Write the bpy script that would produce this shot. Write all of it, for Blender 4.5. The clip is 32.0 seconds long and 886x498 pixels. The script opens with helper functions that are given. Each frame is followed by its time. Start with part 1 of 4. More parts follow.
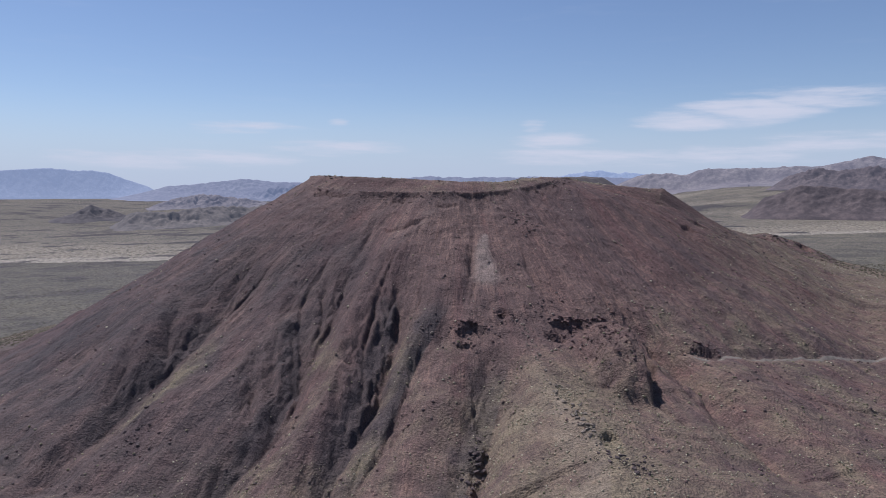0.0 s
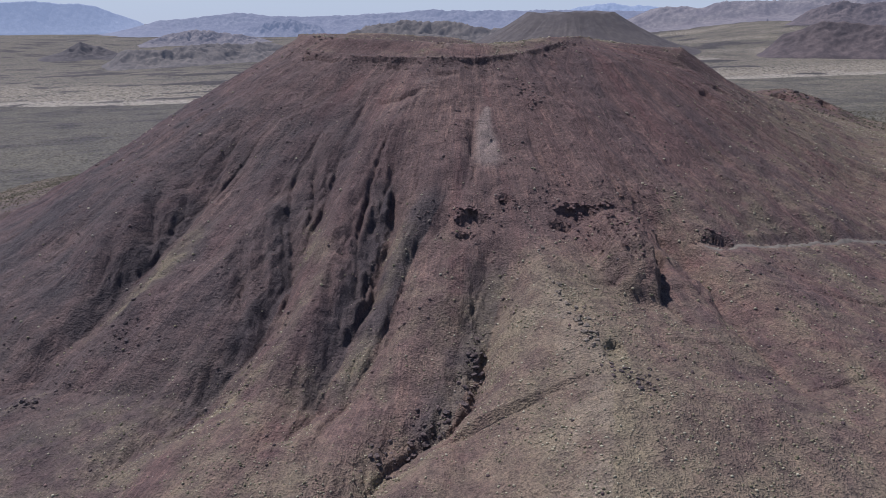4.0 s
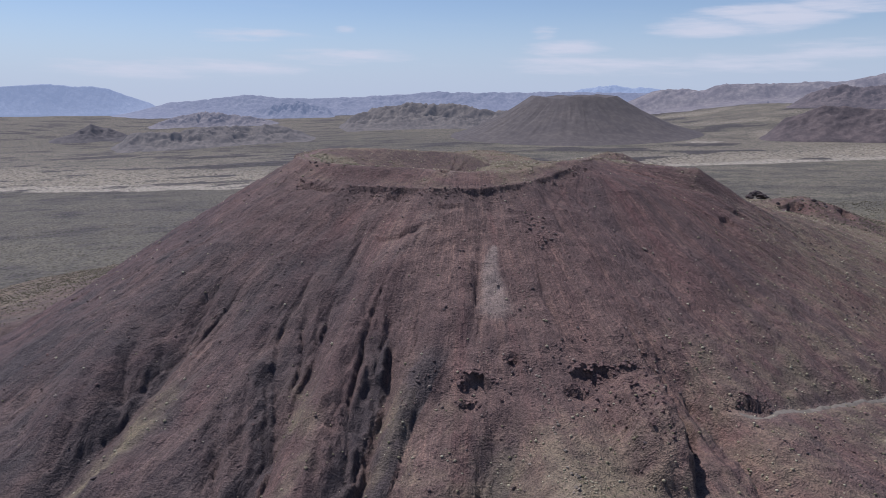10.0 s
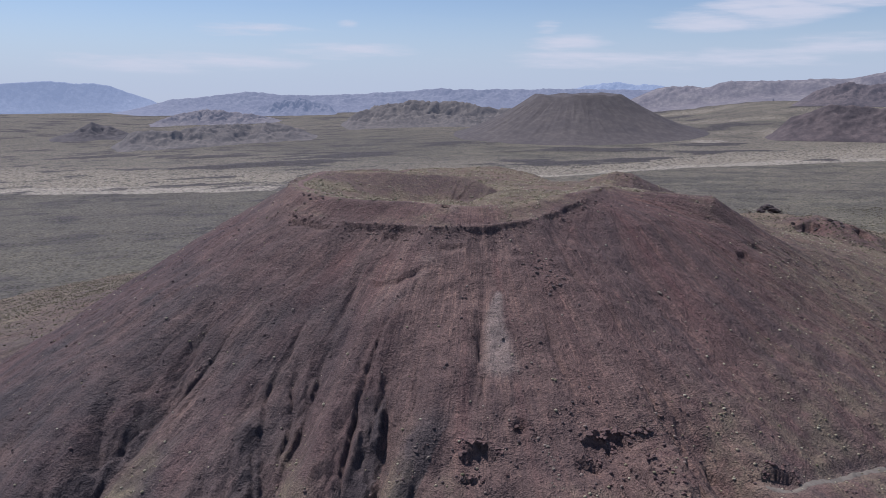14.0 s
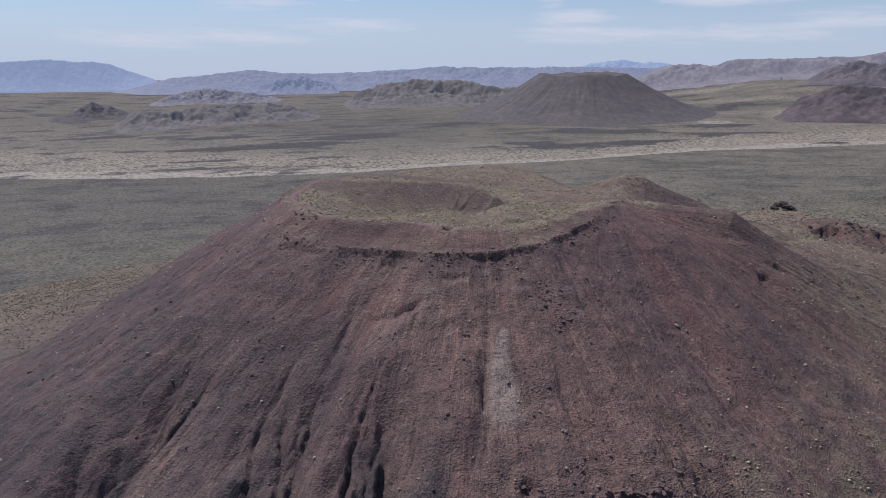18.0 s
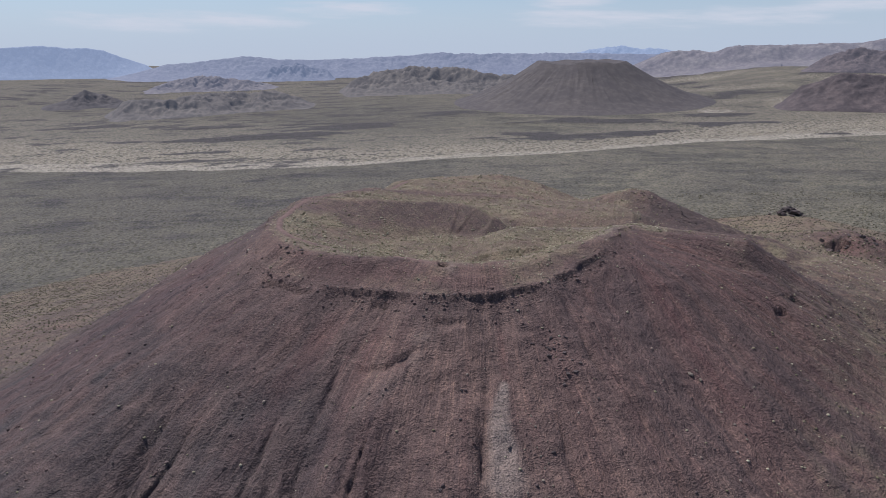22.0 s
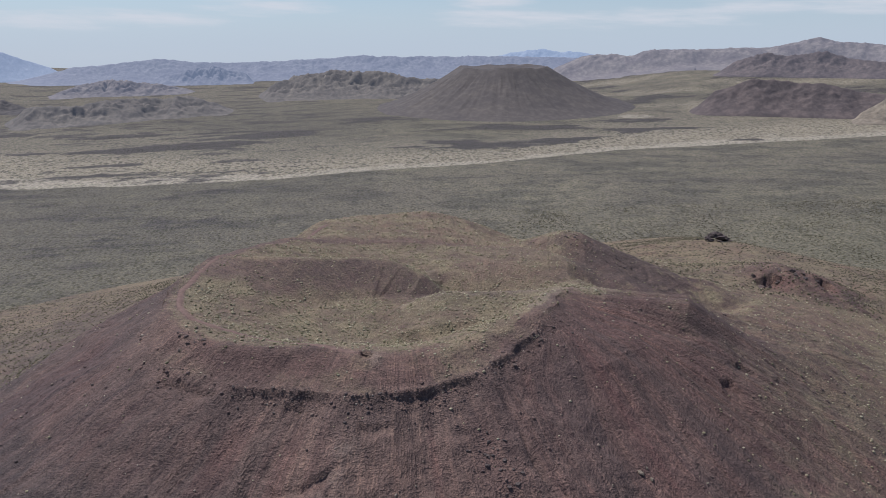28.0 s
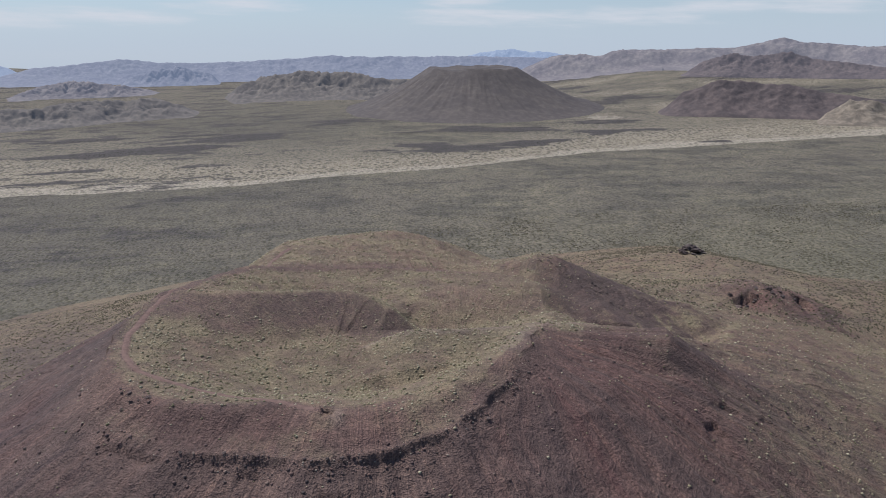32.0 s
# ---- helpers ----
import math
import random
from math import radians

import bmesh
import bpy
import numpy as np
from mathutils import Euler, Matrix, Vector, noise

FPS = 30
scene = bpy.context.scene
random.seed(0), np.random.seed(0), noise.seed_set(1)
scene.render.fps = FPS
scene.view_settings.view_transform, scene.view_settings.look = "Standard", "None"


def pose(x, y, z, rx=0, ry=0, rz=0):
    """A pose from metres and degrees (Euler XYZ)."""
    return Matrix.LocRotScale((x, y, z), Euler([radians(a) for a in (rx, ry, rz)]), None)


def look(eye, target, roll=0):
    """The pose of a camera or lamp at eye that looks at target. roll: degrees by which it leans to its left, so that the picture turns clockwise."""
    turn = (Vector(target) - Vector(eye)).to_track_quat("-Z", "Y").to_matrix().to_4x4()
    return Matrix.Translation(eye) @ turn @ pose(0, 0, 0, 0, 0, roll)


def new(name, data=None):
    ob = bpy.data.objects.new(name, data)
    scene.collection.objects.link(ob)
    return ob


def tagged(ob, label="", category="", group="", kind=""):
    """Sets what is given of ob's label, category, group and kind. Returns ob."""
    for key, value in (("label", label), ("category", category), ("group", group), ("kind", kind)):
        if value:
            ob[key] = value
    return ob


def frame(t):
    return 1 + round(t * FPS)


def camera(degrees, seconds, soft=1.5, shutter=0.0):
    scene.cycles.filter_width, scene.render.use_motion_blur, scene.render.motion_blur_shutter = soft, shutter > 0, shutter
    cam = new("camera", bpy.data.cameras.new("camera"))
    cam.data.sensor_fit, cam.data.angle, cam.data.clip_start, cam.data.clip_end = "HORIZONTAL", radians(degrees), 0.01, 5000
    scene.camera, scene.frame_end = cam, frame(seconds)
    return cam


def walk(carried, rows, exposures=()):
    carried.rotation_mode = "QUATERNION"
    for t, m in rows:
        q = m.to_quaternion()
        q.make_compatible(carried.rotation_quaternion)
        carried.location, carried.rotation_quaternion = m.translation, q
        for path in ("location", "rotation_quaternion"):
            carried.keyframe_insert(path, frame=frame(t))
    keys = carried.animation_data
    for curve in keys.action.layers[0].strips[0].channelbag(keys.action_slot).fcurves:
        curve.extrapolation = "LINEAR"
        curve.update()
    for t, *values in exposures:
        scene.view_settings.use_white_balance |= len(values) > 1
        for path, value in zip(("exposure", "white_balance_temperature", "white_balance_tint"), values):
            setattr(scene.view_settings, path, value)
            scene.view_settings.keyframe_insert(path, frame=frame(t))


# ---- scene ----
PATH = [  # seconds, x, y, z, yaw, pitch, roll
    (0, 0.03, 0.26, -0.31, -0.00, -4.13, -0.04),
    (0.5, 0.42, 2.59, 1.56, 0.07, -6.14, -0.08),
    (1, 0.76, 5.03, 3.37, 0.11, -8.48, -0.10),
    (1.5, 1.05, 7.55, 5.15, 0.16, -10.78, -0.10),
    (2, 1.30, 10.14, 6.90, 0.21, -13.03, -0.07),
    (2.5, 1.52, 12.78, 8.63, 0.21, -15.35, -0.04),
    (3, 1.71, 15.47, 10.36, 0.22, -16.84, -0.01),
    (3.5, 1.86, 18.18, 12.07, 0.25, -17.04, -0.00),
    (4, 2.00, 20.91, 13.79, 0.28, -16.53, -0.00),
    (4.5, 2.12, 23.65, 15.51, 0.32, -15.87, -0.01),
    (5, 2.22, 26.40, 17.23, 0.36, -15.33, -0.02),
    (5.5, 2.30, 29.16, 18.97, 0.39, -14.72, -0.01),
    (6, 2.38, 31.92, 20.72, 0.38, -14.27, -0.01),
    (6.5, 2.44, 34.67, 22.47, 0.44, -13.79, 0.00),
    (7, 2.50, 37.42, 24.24, 0.47, -13.29, 0.02),
    (7.5, 2.55, 40.17, 26.02, 0.51, -12.84, 0.04),
    (8, 2.60, 42.91, 27.81, 0.48, -12.41, 0.04),
    (8.5, 2.64, 45.66, 29.62, 0.56, -11.93, 0.02),
    (9, 2.69, 48.40, 31.42, 0.56, -11.50, 0.02),
    (9.5, 2.73, 51.14, 33.24, 0.58, -11.15, -0.00),
    (10, 2.77, 53.89, 35.06, 0.68, -10.90, 0.01),
    (10.5, 2.81, 56.64, 36.89, 0.67, -10.78, 0.00),
    (11, 2.85, 59.40, 38.72, 0.70, -10.78, 0.00),
    (11.5, 2.89, 62.17, 40.55, 0.79, -10.82, -0.01),
    (12, 2.94, 64.95, 42.38, 0.81, -10.85, -0.03),
    (12.5, 2.99, 67.75, 44.20, 0.81, -10.87, -0.05),
    (13, 3.03, 70.56, 46.03, 0.81, -10.97, -0.06),
    (13.5, 3.08, 73.39, 47.85, 0.87, -11.15, -0.02),
    (14, 3.13, 76.24, 49.66, 0.89, -11.31, -0.00),
    (14.5, 3.18, 79.11, 51.47, 0.90, -11.54, -0.01),
    (15, 3.23, 81.99, 53.27, 0.93, -11.76, -0.01),
    (15.5, 3.28, 84.90, 55.06, 0.98, -11.98, -0.00),
    (16, 3.34, 87.83, 56.85, 1.04, -12.19, 0.00),
    (16.5, 3.39, 90.78, 58.63, 1.08, -12.40, 0.01),
    (17, 3.44, 93.75, 60.40, 1.10, -12.61, 0.00),
    (17.5, 3.49, 96.73, 62.16, 1.14, -12.84, 0.02),
    (18, 3.54, 99.73, 63.91, 1.15, -13.09, 0.03),
    (18.5, 3.59, 102.74, 65.66, 1.23, -13.30, 0.04),
    (19, 3.64, 105.77, 67.41, 1.24, -13.56, 0.04),
    (19.5, 3.69, 108.80, 69.14, 1.24, -13.81, 0.04),
    (20, 3.74, 111.83, 70.88, 1.28, -14.04, 0.04),
    (20.5, 3.79, 114.87, 72.61, 1.30, -14.23, 0.04),
    (21, 3.83, 117.90, 74.33, 1.27, -14.26, 0.03),
    (21.5, 3.88, 120.92, 76.06, 1.11, -14.27, 0.04),
    (22, 3.93, 123.94, 77.78, 0.96, -14.26, 0.06),
    (22.5, 3.99, 126.94, 79.50, 0.80, -14.27, 0.07),
    (23, 4.05, 129.92, 81.21, 0.71, -14.24, 0.08),
    (23.5, 4.11, 132.87, 82.93, 0.41, -14.29, 0.08),
    (24, 4.18, 135.80, 84.63, 0.16, -14.24, 0.08),
    (24.5, 4.26, 138.70, 86.34, -0.32, -14.29, 0.07),
    (25, 4.35, 141.57, 88.03, -0.89, -14.32, 0.05),
    (25.5, 4.45, 144.40, 89.71, -1.42, -14.24, 0.02),
    (26, 4.57, 147.19, 91.37, -2.00, -14.21, 0.01),
    (26.5, 4.70, 149.94, 93.01, -2.67, -14.23, 0.01),
    (27, 4.86, 152.66, 94.63, -3.39, -14.28, 0.00),
    (27.5, 5.04, 155.33, 96.21, -4.11, -14.30, -0.02),
    (28, 5.26, 157.97, 97.75, -4.81, -14.30, -0.05),
    (28.5, 5.50, 160.57, 99.24, -5.38, -14.33, -0.05),
    (29, 5.78, 163.14, 100.66, -5.61, -14.35, -0.06),
    (29.5, 6.11, 165.69, 102.01, -5.80, -14.35, -0.06),
    (30, 6.48, 168.23, 103.26, -6.03, -14.36, -0.07),
    (30.5, 6.91, 170.75, 104.41, -6.23, -14.39, -0.04),
    (31, 7.40, 173.29, 105.43, -6.54, -14.40, -0.03),
    (31.5, 7.96, 175.84, 106.30, -6.77, -14.37, -0.01),
    (32, 8.59, 178.43, 107.00, -7.08, -14.41, -0.01),
]
cam = camera(61.4, 32.0, soft=0.85)
walk(cam, [(t, pose(x, y, z, 90 + pitch, roll, yaw)) for t, x, y, z, yaw, pitch, roll in PATH],
     exposures=((0, -0.02, 5950, 19), (14, -0.02, 5950, 19), (24, 0.0, 6150, 14), (32, 0.03, 6280, 12)))

# ---------------------------------------------------------------- light
SUN_TO = Vector((-0.37, 0.31, 0.876)).normalized()
world = bpy.data.worlds.new("sky")
scene.world = world
world.use_nodes = True
wt = world.node_tree
wt.nodes.clear()


def wnode(kind, **values):
    n = wt.nodes.new(kind)
    for key, value in values.items():
        n.inputs[key].default_value = value
    return n


sky = wt.nodes.new("ShaderNodeTexSky")
sky.sky_type, sky.sun_disc = "NISHITA", False
sky.sun_elevation = math.asin(SUN_TO.z)
sky.sun_rotation = math.atan2(SUN_TO.x, SUN_TO.y)
sky.altitude, sky.air_density, sky.dust_density, sky.ozone_density = 900, 1.0, 0.35, 1.6


def wmath(op, a, b=0.0):
    n = wt.nodes.new("ShaderNodeMath")
    n.operation = op
    for where, value in zip(n.inputs, (a, b)):
        if hasattr(value, "is_linked"):
            wt.links.new(value, where)
        else:
            where.default_value = value
    return n.outputs[0]


def wspan(value, a, b, lo=0.0, hi=1.0):
    n = wt.nodes.new("ShaderNodeMapRange")
    n.interpolation_type = "SMOOTHSTEP"
    wt.links.new(value, n.inputs[0])
    for k, v in enumerate((a, b, lo, hi)):
        n.inputs[k + 1].default_value = v
    return n.outputs[0]


def blob(az, el, az0, el0, wide, high):
    """A soft patch of thin cloud about a bearing and a height, in degrees."""
    u = wmath("DIVIDE", wmath("SUBTRACT", az, radians(az0)), radians(wide))
    v = wmath("DIVIDE", wmath("SUBTRACT", el, radians(el0)), radians(high))
    return wspan(wmath("SQRT", wmath("ADD", wmath("MULTIPLY", u, u), wmath("MULTIPLY", v, v))), 1.0, 0.15)


way = wt.nodes.new("ShaderNodeSeparateXYZ")
wt.links.new(wt.nodes.new("ShaderNodeTexCoord").outputs["Generated"], way.inputs[0])
az, el = wmath("ARCTAN2", way.outputs[0], way.outputs[1]), wmath("ARCSINE", way.outputs[2])
flat = wt.nodes.new("ShaderNodeCombineXYZ")
wt.links.new(wmath("ADD", wmath("MULTIPLY", az, 7.0), wmath("MULTIPLY", el, 9.0)), flat.inputs[0])
wt.links.new(wmath("MULTIPLY", el, 55.0), flat.inputs[1])
wisps = wnode("ShaderNodeTexNoise", Scale=1.0, Detail=7.0, Roughness=0.58)
wt.links.new(flat.outputs[0], wisps.inputs["Vector"])
patch = wmath("MAXIMUM", blob(az, el, 22.0, 6.0, 7.0, 1.6), wmath("MAXIMUM", blob(az, el, 18.0, 5.5, 5.5, 1.2), blob(az, el, 26.5, 6.7, 7.0, 1.2)))
for spot in ((-15, 4.9, 7, 0.8), (-8, 3.5, 8, 0.9), (8.5, 4.1, 5, 0.9), (16, 2.9, 20, 1.2), (-20, 2.6, 14, 1.0), (-7.9, 5.5, 1.5, 0.6), (6.8, 5.2, 1.8, 0.7), (31, 3.6, 12, 1.2)):
    patch = wmath("MAXIMUM", patch, wmath("MULTIPLY", blob(az, el, *spot), 0.72))
cloud = wmath("MULTIPLY", wspan(wmath("ADD", wisps.outputs["Fac"], wmath("MULTIPLY", patch, 0.38)), 0.54, 0.92), wspan(patch, 0.0, 0.3, 0.12, 1.0))
veil = wmath("MULTIPLY", wspan(el, radians(7.5), radians(0.5)), 0.85)


def over_sky(fac, below, tone):
    n = wt.nodes.new("ShaderNodeMix")
    n.data_type = "RGBA"
    wt.links.new(fac, n.inputs[0])
    wt.links.new(below, n.inputs[6])
    n.inputs[7].default_value = (*tone, 1)
    return n.outputs[2]


hazy = over_sky(veil, sky.outputs[0], (5.0, 5.95, 7.2))
clouded = over_sky(wmath("MULTIPLY", cloud, 0.9), hazy, (7.0, 7.3, 7.8))
background = wnode("ShaderNodeBackground", Strength=0.09)
output = wt.nodes.new("ShaderNodeOutputWorld")
wt.links.new(clouded, background.inputs[0])
wt.links.new(background.outputs[0], output.inputs[0])

sun = new("sun", bpy.data.lights.new("sun", "SUN"))
sun.data.energy, sun.data.angle, sun.data.color = 4.7, radians(0.5), (1.0, 0.95, 0.88)
sun.matrix_world = look(SUN_TO * 3000, (0, 0, 0))


# ---------------------------------------------------------------- materials
def material(name, build, rough=0.9):
    m = bpy.data.materials.new(name)
    m.use_nodes = True
    nodes, links = m.node_tree.nodes, m.node_tree.links
    shader = nodes["Principled BSDF"]
    shader.inputs["Roughness"].default_value = rough
    shader.inputs["Specular IOR Level"].default_value = 0.25

    def put(where, value):
        if value is None:
            return
        if hasattr(value, "is_linked"):
            links.new(value, where)
        else:
            where.default_value = value

    class Kit:
        def attr(self, name):
            n = nodes.new("ShaderNodeAttribute")
            n.attribute_name = name
            return n

        def coord(self, scale=(1, 1, 1)):
            c, mp = nodes.new("ShaderNodeTexCoord"), nodes.new("ShaderNodeMapping")
            mp.inputs["Scale"].default_value = scale
            links.new(c.outputs["Object"], mp.inputs["Vector"])
            return mp.outputs[0]

        def noise(self, scale, detail=4.0, rough=0.55, at=None):
            n = nodes.new("ShaderNodeTexNoise")
            n.inputs["Scale"].default_value, n.inputs["Detail"].default_value, n.inputs["Roughness"].default_value = scale, detail, rough
            links.new(at or self.coord(), n.inputs["Vector"])
            return n.outputs["Fac"]

        def cells(self, scale, at=None, out="Distance"):
            n = nodes.new("ShaderNodeTexVoronoi")
            n.inputs["Scale"].default_value = scale
            links.new(at or self.coord(), n.inputs["Vector"])
            return n.outputs[out]

        def math(self, op, a, b=0.0):
            n = nodes.new("ShaderNodeMath")
            n.operation = op
            put(n.inputs[0], a)
            put(n.inputs[1], b)
            return n.outputs[0]

        def span(self, value, a, b, lo=0.0, hi=1.0):
            n = nodes.new("ShaderNodeMapRange")
            n.interpolation_type = "SMOOTHSTEP"
            put(n.inputs[0], value)
            for k, v in enumerate((a, b, lo, hi)):
                n.inputs[k + 1].default_value = v
            return n.outputs[0]

        def mix(self, fac, a, b, kind="MIX"):
            n = nodes.new("ShaderNodeMix")
            n.data_type, n.blend_type = "RGBA", kind
            put(n.inputs[0], fac)
            for where, value in ((n.inputs[6], a), (n.inputs[7], b)):
                put(where, (*value, 1) if isinstance(value, tuple) else value)
            return n.outputs[2]

        def bump(self, height, strength=0.5, distance=0.3):
            n = nodes.new("ShaderNodeBump")
            n.inputs["Strength"].default_value, n.inputs["Distance"].default_value = strength, distance
            put(n.inputs["Height"], height)
            links.new(n.outputs[0], shader.inputs["Normal"])

        def colour(self, value):
            put(shader.inputs["Base Color"], (*value, 1) if isinstance(value, tuple) else value)
    build(Kit())
    return m


def cinder_look(k):
    """Loose scoria: red, black and buff cinder by the zones of the slope, with grit, clods and streaks."""
    z = k.attr("zone")
    n = nodes_split(k, z)
    big, mid, fine, grit = k.noise(0.02, 5, 0.6), k.noise(0.16, 5, 0.65), k.noise(0.9, 2, 0.6), k.noise(2.0, 1.5, 0.6)
    flow = k.attr("flow").outputs["Vector"]
    streak, thread, line = k.noise(1.0, 5, 0.62, flow), k.noise(3.7, 4, 0.6, flow), k.noise(2.1, 3, 0.6, flow)
    bare = k.math("SUBTRACT", 1.0, k.math("MULTIPLY", n[2], 0.7))
    thin = k.math("MULTIPLY", k.span(k.math("ABSOLUTE", k.math("SUBTRACT", line, 0.5)), 0.022, 0.006), bare)
    base = k.mix(k.span(big, 0.38, 0.62), (0.106, 0.072, 0.066), (0.134, 0.090, 0.079))
    base = k.mix(n[0], base, (0.112, 0.062, 0.059))
    base = k.mix(n[1], base, (0.056, 0.049, 0.051))
    base = k.mix(k.span(streak, 0.48, 0.66), base, k.mix(1.0, base, (1.20, 1.17, 1.12), "MULTIPLY"))
    base = k.mix(k.span(streak, 0.46, 0.32), base, k.mix(1.0, base, (0.79, 0.80, 0.84), "MULTIPLY"))
    base = k.mix(k.math("MULTIPLY", k.span(thread, 0.53, 0.68), bare), base, k.mix(1.0, base, (1.12, 1.11, 1.08), "MULTIPLY"))
    base = k.mix(k.math("MULTIPLY", k.span(thread, 0.47, 0.34), bare), base, k.mix(1.0, base, (0.87, 0.88, 0.9), "MULTIPLY"))
    base = k.mix(k.math("MULTIPLY", thin, 0.35), base, k.mix(1.0, base, (0.55, 0.56, 0.6), "MULTIPLY"))
    washed = k.math("MULTIPLY", k.span(k.math("ABSOLUTE", k.math("SUBTRACT", k.noise(1.55, 3, 0.55, flow), 0.46)), 0.030, 0.004), k.span(big, 0.40, 0.56))
    base = k.mix(k.math("MULTIPLY", washed, 0.75), base, k.mix(1.0, base, (1.42, 1.40, 1.34), "MULTIPLY"))
    base = k.mix(k.math("MULTIPLY", n[2], k.span(mid, 0.25, 0.55, 0.6, 1.0)), base, (0.188, 0.157, 0.106))
    base = k.mix(n[3], base, (0.215, 0.170, 0.148))
    base = k.mix(k.span(mid, 0.42, 0.66), base, k.mix(1.0, base, (1.20, 1.18, 1.16), "MULTIPLY"))
    base = k.mix(k.span(mid, 0.46, 0.30), base, k.mix(1.0, base, (0.82, 0.82, 0.84), "MULTIPLY"))
    base = k.mix(k.span(fine, 0.53, 0.62), base, k.mix(1.0, base, (1.18, 1.17, 1.15), "MULTIPLY"))
    base = k.mix(k.span(fine, 0.47, 0.38), base, k.mix(1.0, base, (0.82, 0.82, 0.84), "MULTIPLY"))
    base = k.mix(k.span(grit, 0.54, 0.64), base, k.mix(1.0, base, (1.26, 1.25, 1.22), "MULTIPLY"))
    base = k.mix(k.span(grit, 0.46, 0.36), base, k.mix(1.0, base, (0.70, 0.70, 0.71), "MULTIPLY"))
    k.colour(base)
    k.bump(k.math("ADD", k.math("ADD", k.math("MULTIPLY", mid, 0.4), k.math("MULTIPLY", thread, 0.4)), k.math("ADD", k.math("MULTIPLY", fine, 0.7), k.math("MULTIPLY", grit, 0.7))), 1.0, 1.0)


def nodes_split(k, attribute):
    """The four channels of a colour attribute."""
    tree = attribute.id_data
    n = tree.nodes.new("ShaderNodeSeparateColor")
    tree.links.new(attribute.outputs["Color"], n.inputs[0])
    return (*n.outputs[:3], attribute.outputs["Alpha"])


def plain_look(k):
    """Desert floor: dark gravel with scrub, a pale sandy wash, flows of black lava; paled far off to stand for haze."""
    z = nodes_split(k, k.attr("zone"))
    big, mid, low = k.noise(0.004, 5, 0.6), k.noise(0.035, 6, 0.7, k.coord((1, 0.6, 1))), k.noise(0.011, 7, 0.68, k.coord((0.6, 1.2, 1)))
    scrub, dots = k.cells(0.20, k.coord((1, 0.6, 1))), k.cells(0.10, k.coord((1, 0.6, 1)))
    fine, clump = k.noise(0.75, 2, 0.65), k.noise(0.28, 3, 0.7)
    base = k.mix(k.span(big, 0.35, 0.65), (0.142, 0.126, 0.105), (0.156, 0.140, 0.112))
    base = k.mix(k.span(low, 0.45, 0.62), base, k.mix(1.0, base, (0.66, 0.68, 0.72), "MULTIPLY"))
    base = k.mix(k.span(mid, 0.52, 0.66), base, k.mix(1.0, base, (0.62, 0.65, 0.68), "MULTIPLY"))
    base = k.mix(k.span(mid, 0.46, 0.34), base, k.mix(1.0, base, (1.25, 1.24, 1.18), "MULTIPLY"))
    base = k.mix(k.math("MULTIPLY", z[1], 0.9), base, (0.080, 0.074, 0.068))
    field = k.math("MULTIPLY", z[3], k.span(dots, 0.30, 0.5))
    base = k.mix(field, base, (0.29, 0.255, 0.205))
    wash = k.span(k.math("ADD", z[0], k.math("MULTIPLY", k.math("SUBTRACT", mid, 0.5), 1.5)), 0.40, 0.70)
    base = k.mix(k.math("MULTIPLY", wash, k.span(dots, 0.22, 0.5, 0.35, 1.0)), base, (0.33, 0.295, 0.25))
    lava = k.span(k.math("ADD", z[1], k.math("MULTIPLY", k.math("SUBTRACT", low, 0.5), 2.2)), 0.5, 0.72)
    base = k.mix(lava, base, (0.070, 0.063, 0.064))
    base = k.mix(z[2], base, (0.146, 0.134, 0.098))
    base = k.mix(k.span(scrub, 0.50, 0.25), base, k.mix(1.0, base, (0.62, 0.64, 0.56), "MULTIPLY"))
    base = k.mix(k.span(fine, 0.5, 0.68), base, k.mix(1.0, base, (1.35, 1.33, 1.28), "MULTIPLY"))
    base = k.mix(k.span(fine, 0.46, 0.34), base, k.mix(1.0, base, (0.68, 0.7, 0.7), "MULTIPLY"))
    base = k.mix(k.span(clump, 0.53, 0.62), base, k.mix(1.0, base, (0.60, 0.62, 0.60), "MULTIPLY"))
    base = k.mix(k.span(clump, 0.47, 0.38), base, k.mix(1.0, base, (1.28, 1.26, 1.2), "MULTIPLY"))
    k.colour(base)
    k.bump(k.math("ADD", k.math("MULTIPLY", clump, 1.5), k.math("ADD", scrub, fine)), 0.8, 2.0)


def far_cone_look(k):
    n = k.noise(0.01, 5, 0.6)
    streak = k.noise(0.05, 4, 0.6)
    base = k.mix(k.span(n, 0.3, 0.7), (0.074, 0.066, 0.068), (0.092, 0.081, 0.079))
    k.colour(k.mix(k.span(streak, 0.4, 0.7), base, k.mix(1.0, base, (1.3, 1.3, 1.25), "MULTIPLY")))
    k.bump(streak, 0.5, 3)


def hill_look(tone, pale):
    def build(k):
        n, crags = k.noise(0.012, 6, 0.65), k.noise(0.05, 4, 0.7)
        base = k.mix(k.span(n, 0.35, 0.68), tone, pale)
        base = k.mix(k.span(crags, 0.54, 0.42), base, k.mix(1.0, base, (0.78, 0.79, 0.81), "MULTIPLY"))
        k.colour(k.mix(k.span(crags, 0.52, 0.64), base, k.mix(1.0, base, (1.2, 1.19, 1.17), "MULTIPLY")))
        k.bump(k.math("ADD", n, crags), 0.6, 5)
    return build


def distance(name, tone, pale, haze_glow):
    """Mountains so far off that the air in front of them outshines their own light: that haze is painted on as
    emission.
    """
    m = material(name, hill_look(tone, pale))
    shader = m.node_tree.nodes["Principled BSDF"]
    shader.inputs["Emission Color"].default_value = (*haze_glow, 1)
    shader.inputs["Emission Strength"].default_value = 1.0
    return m


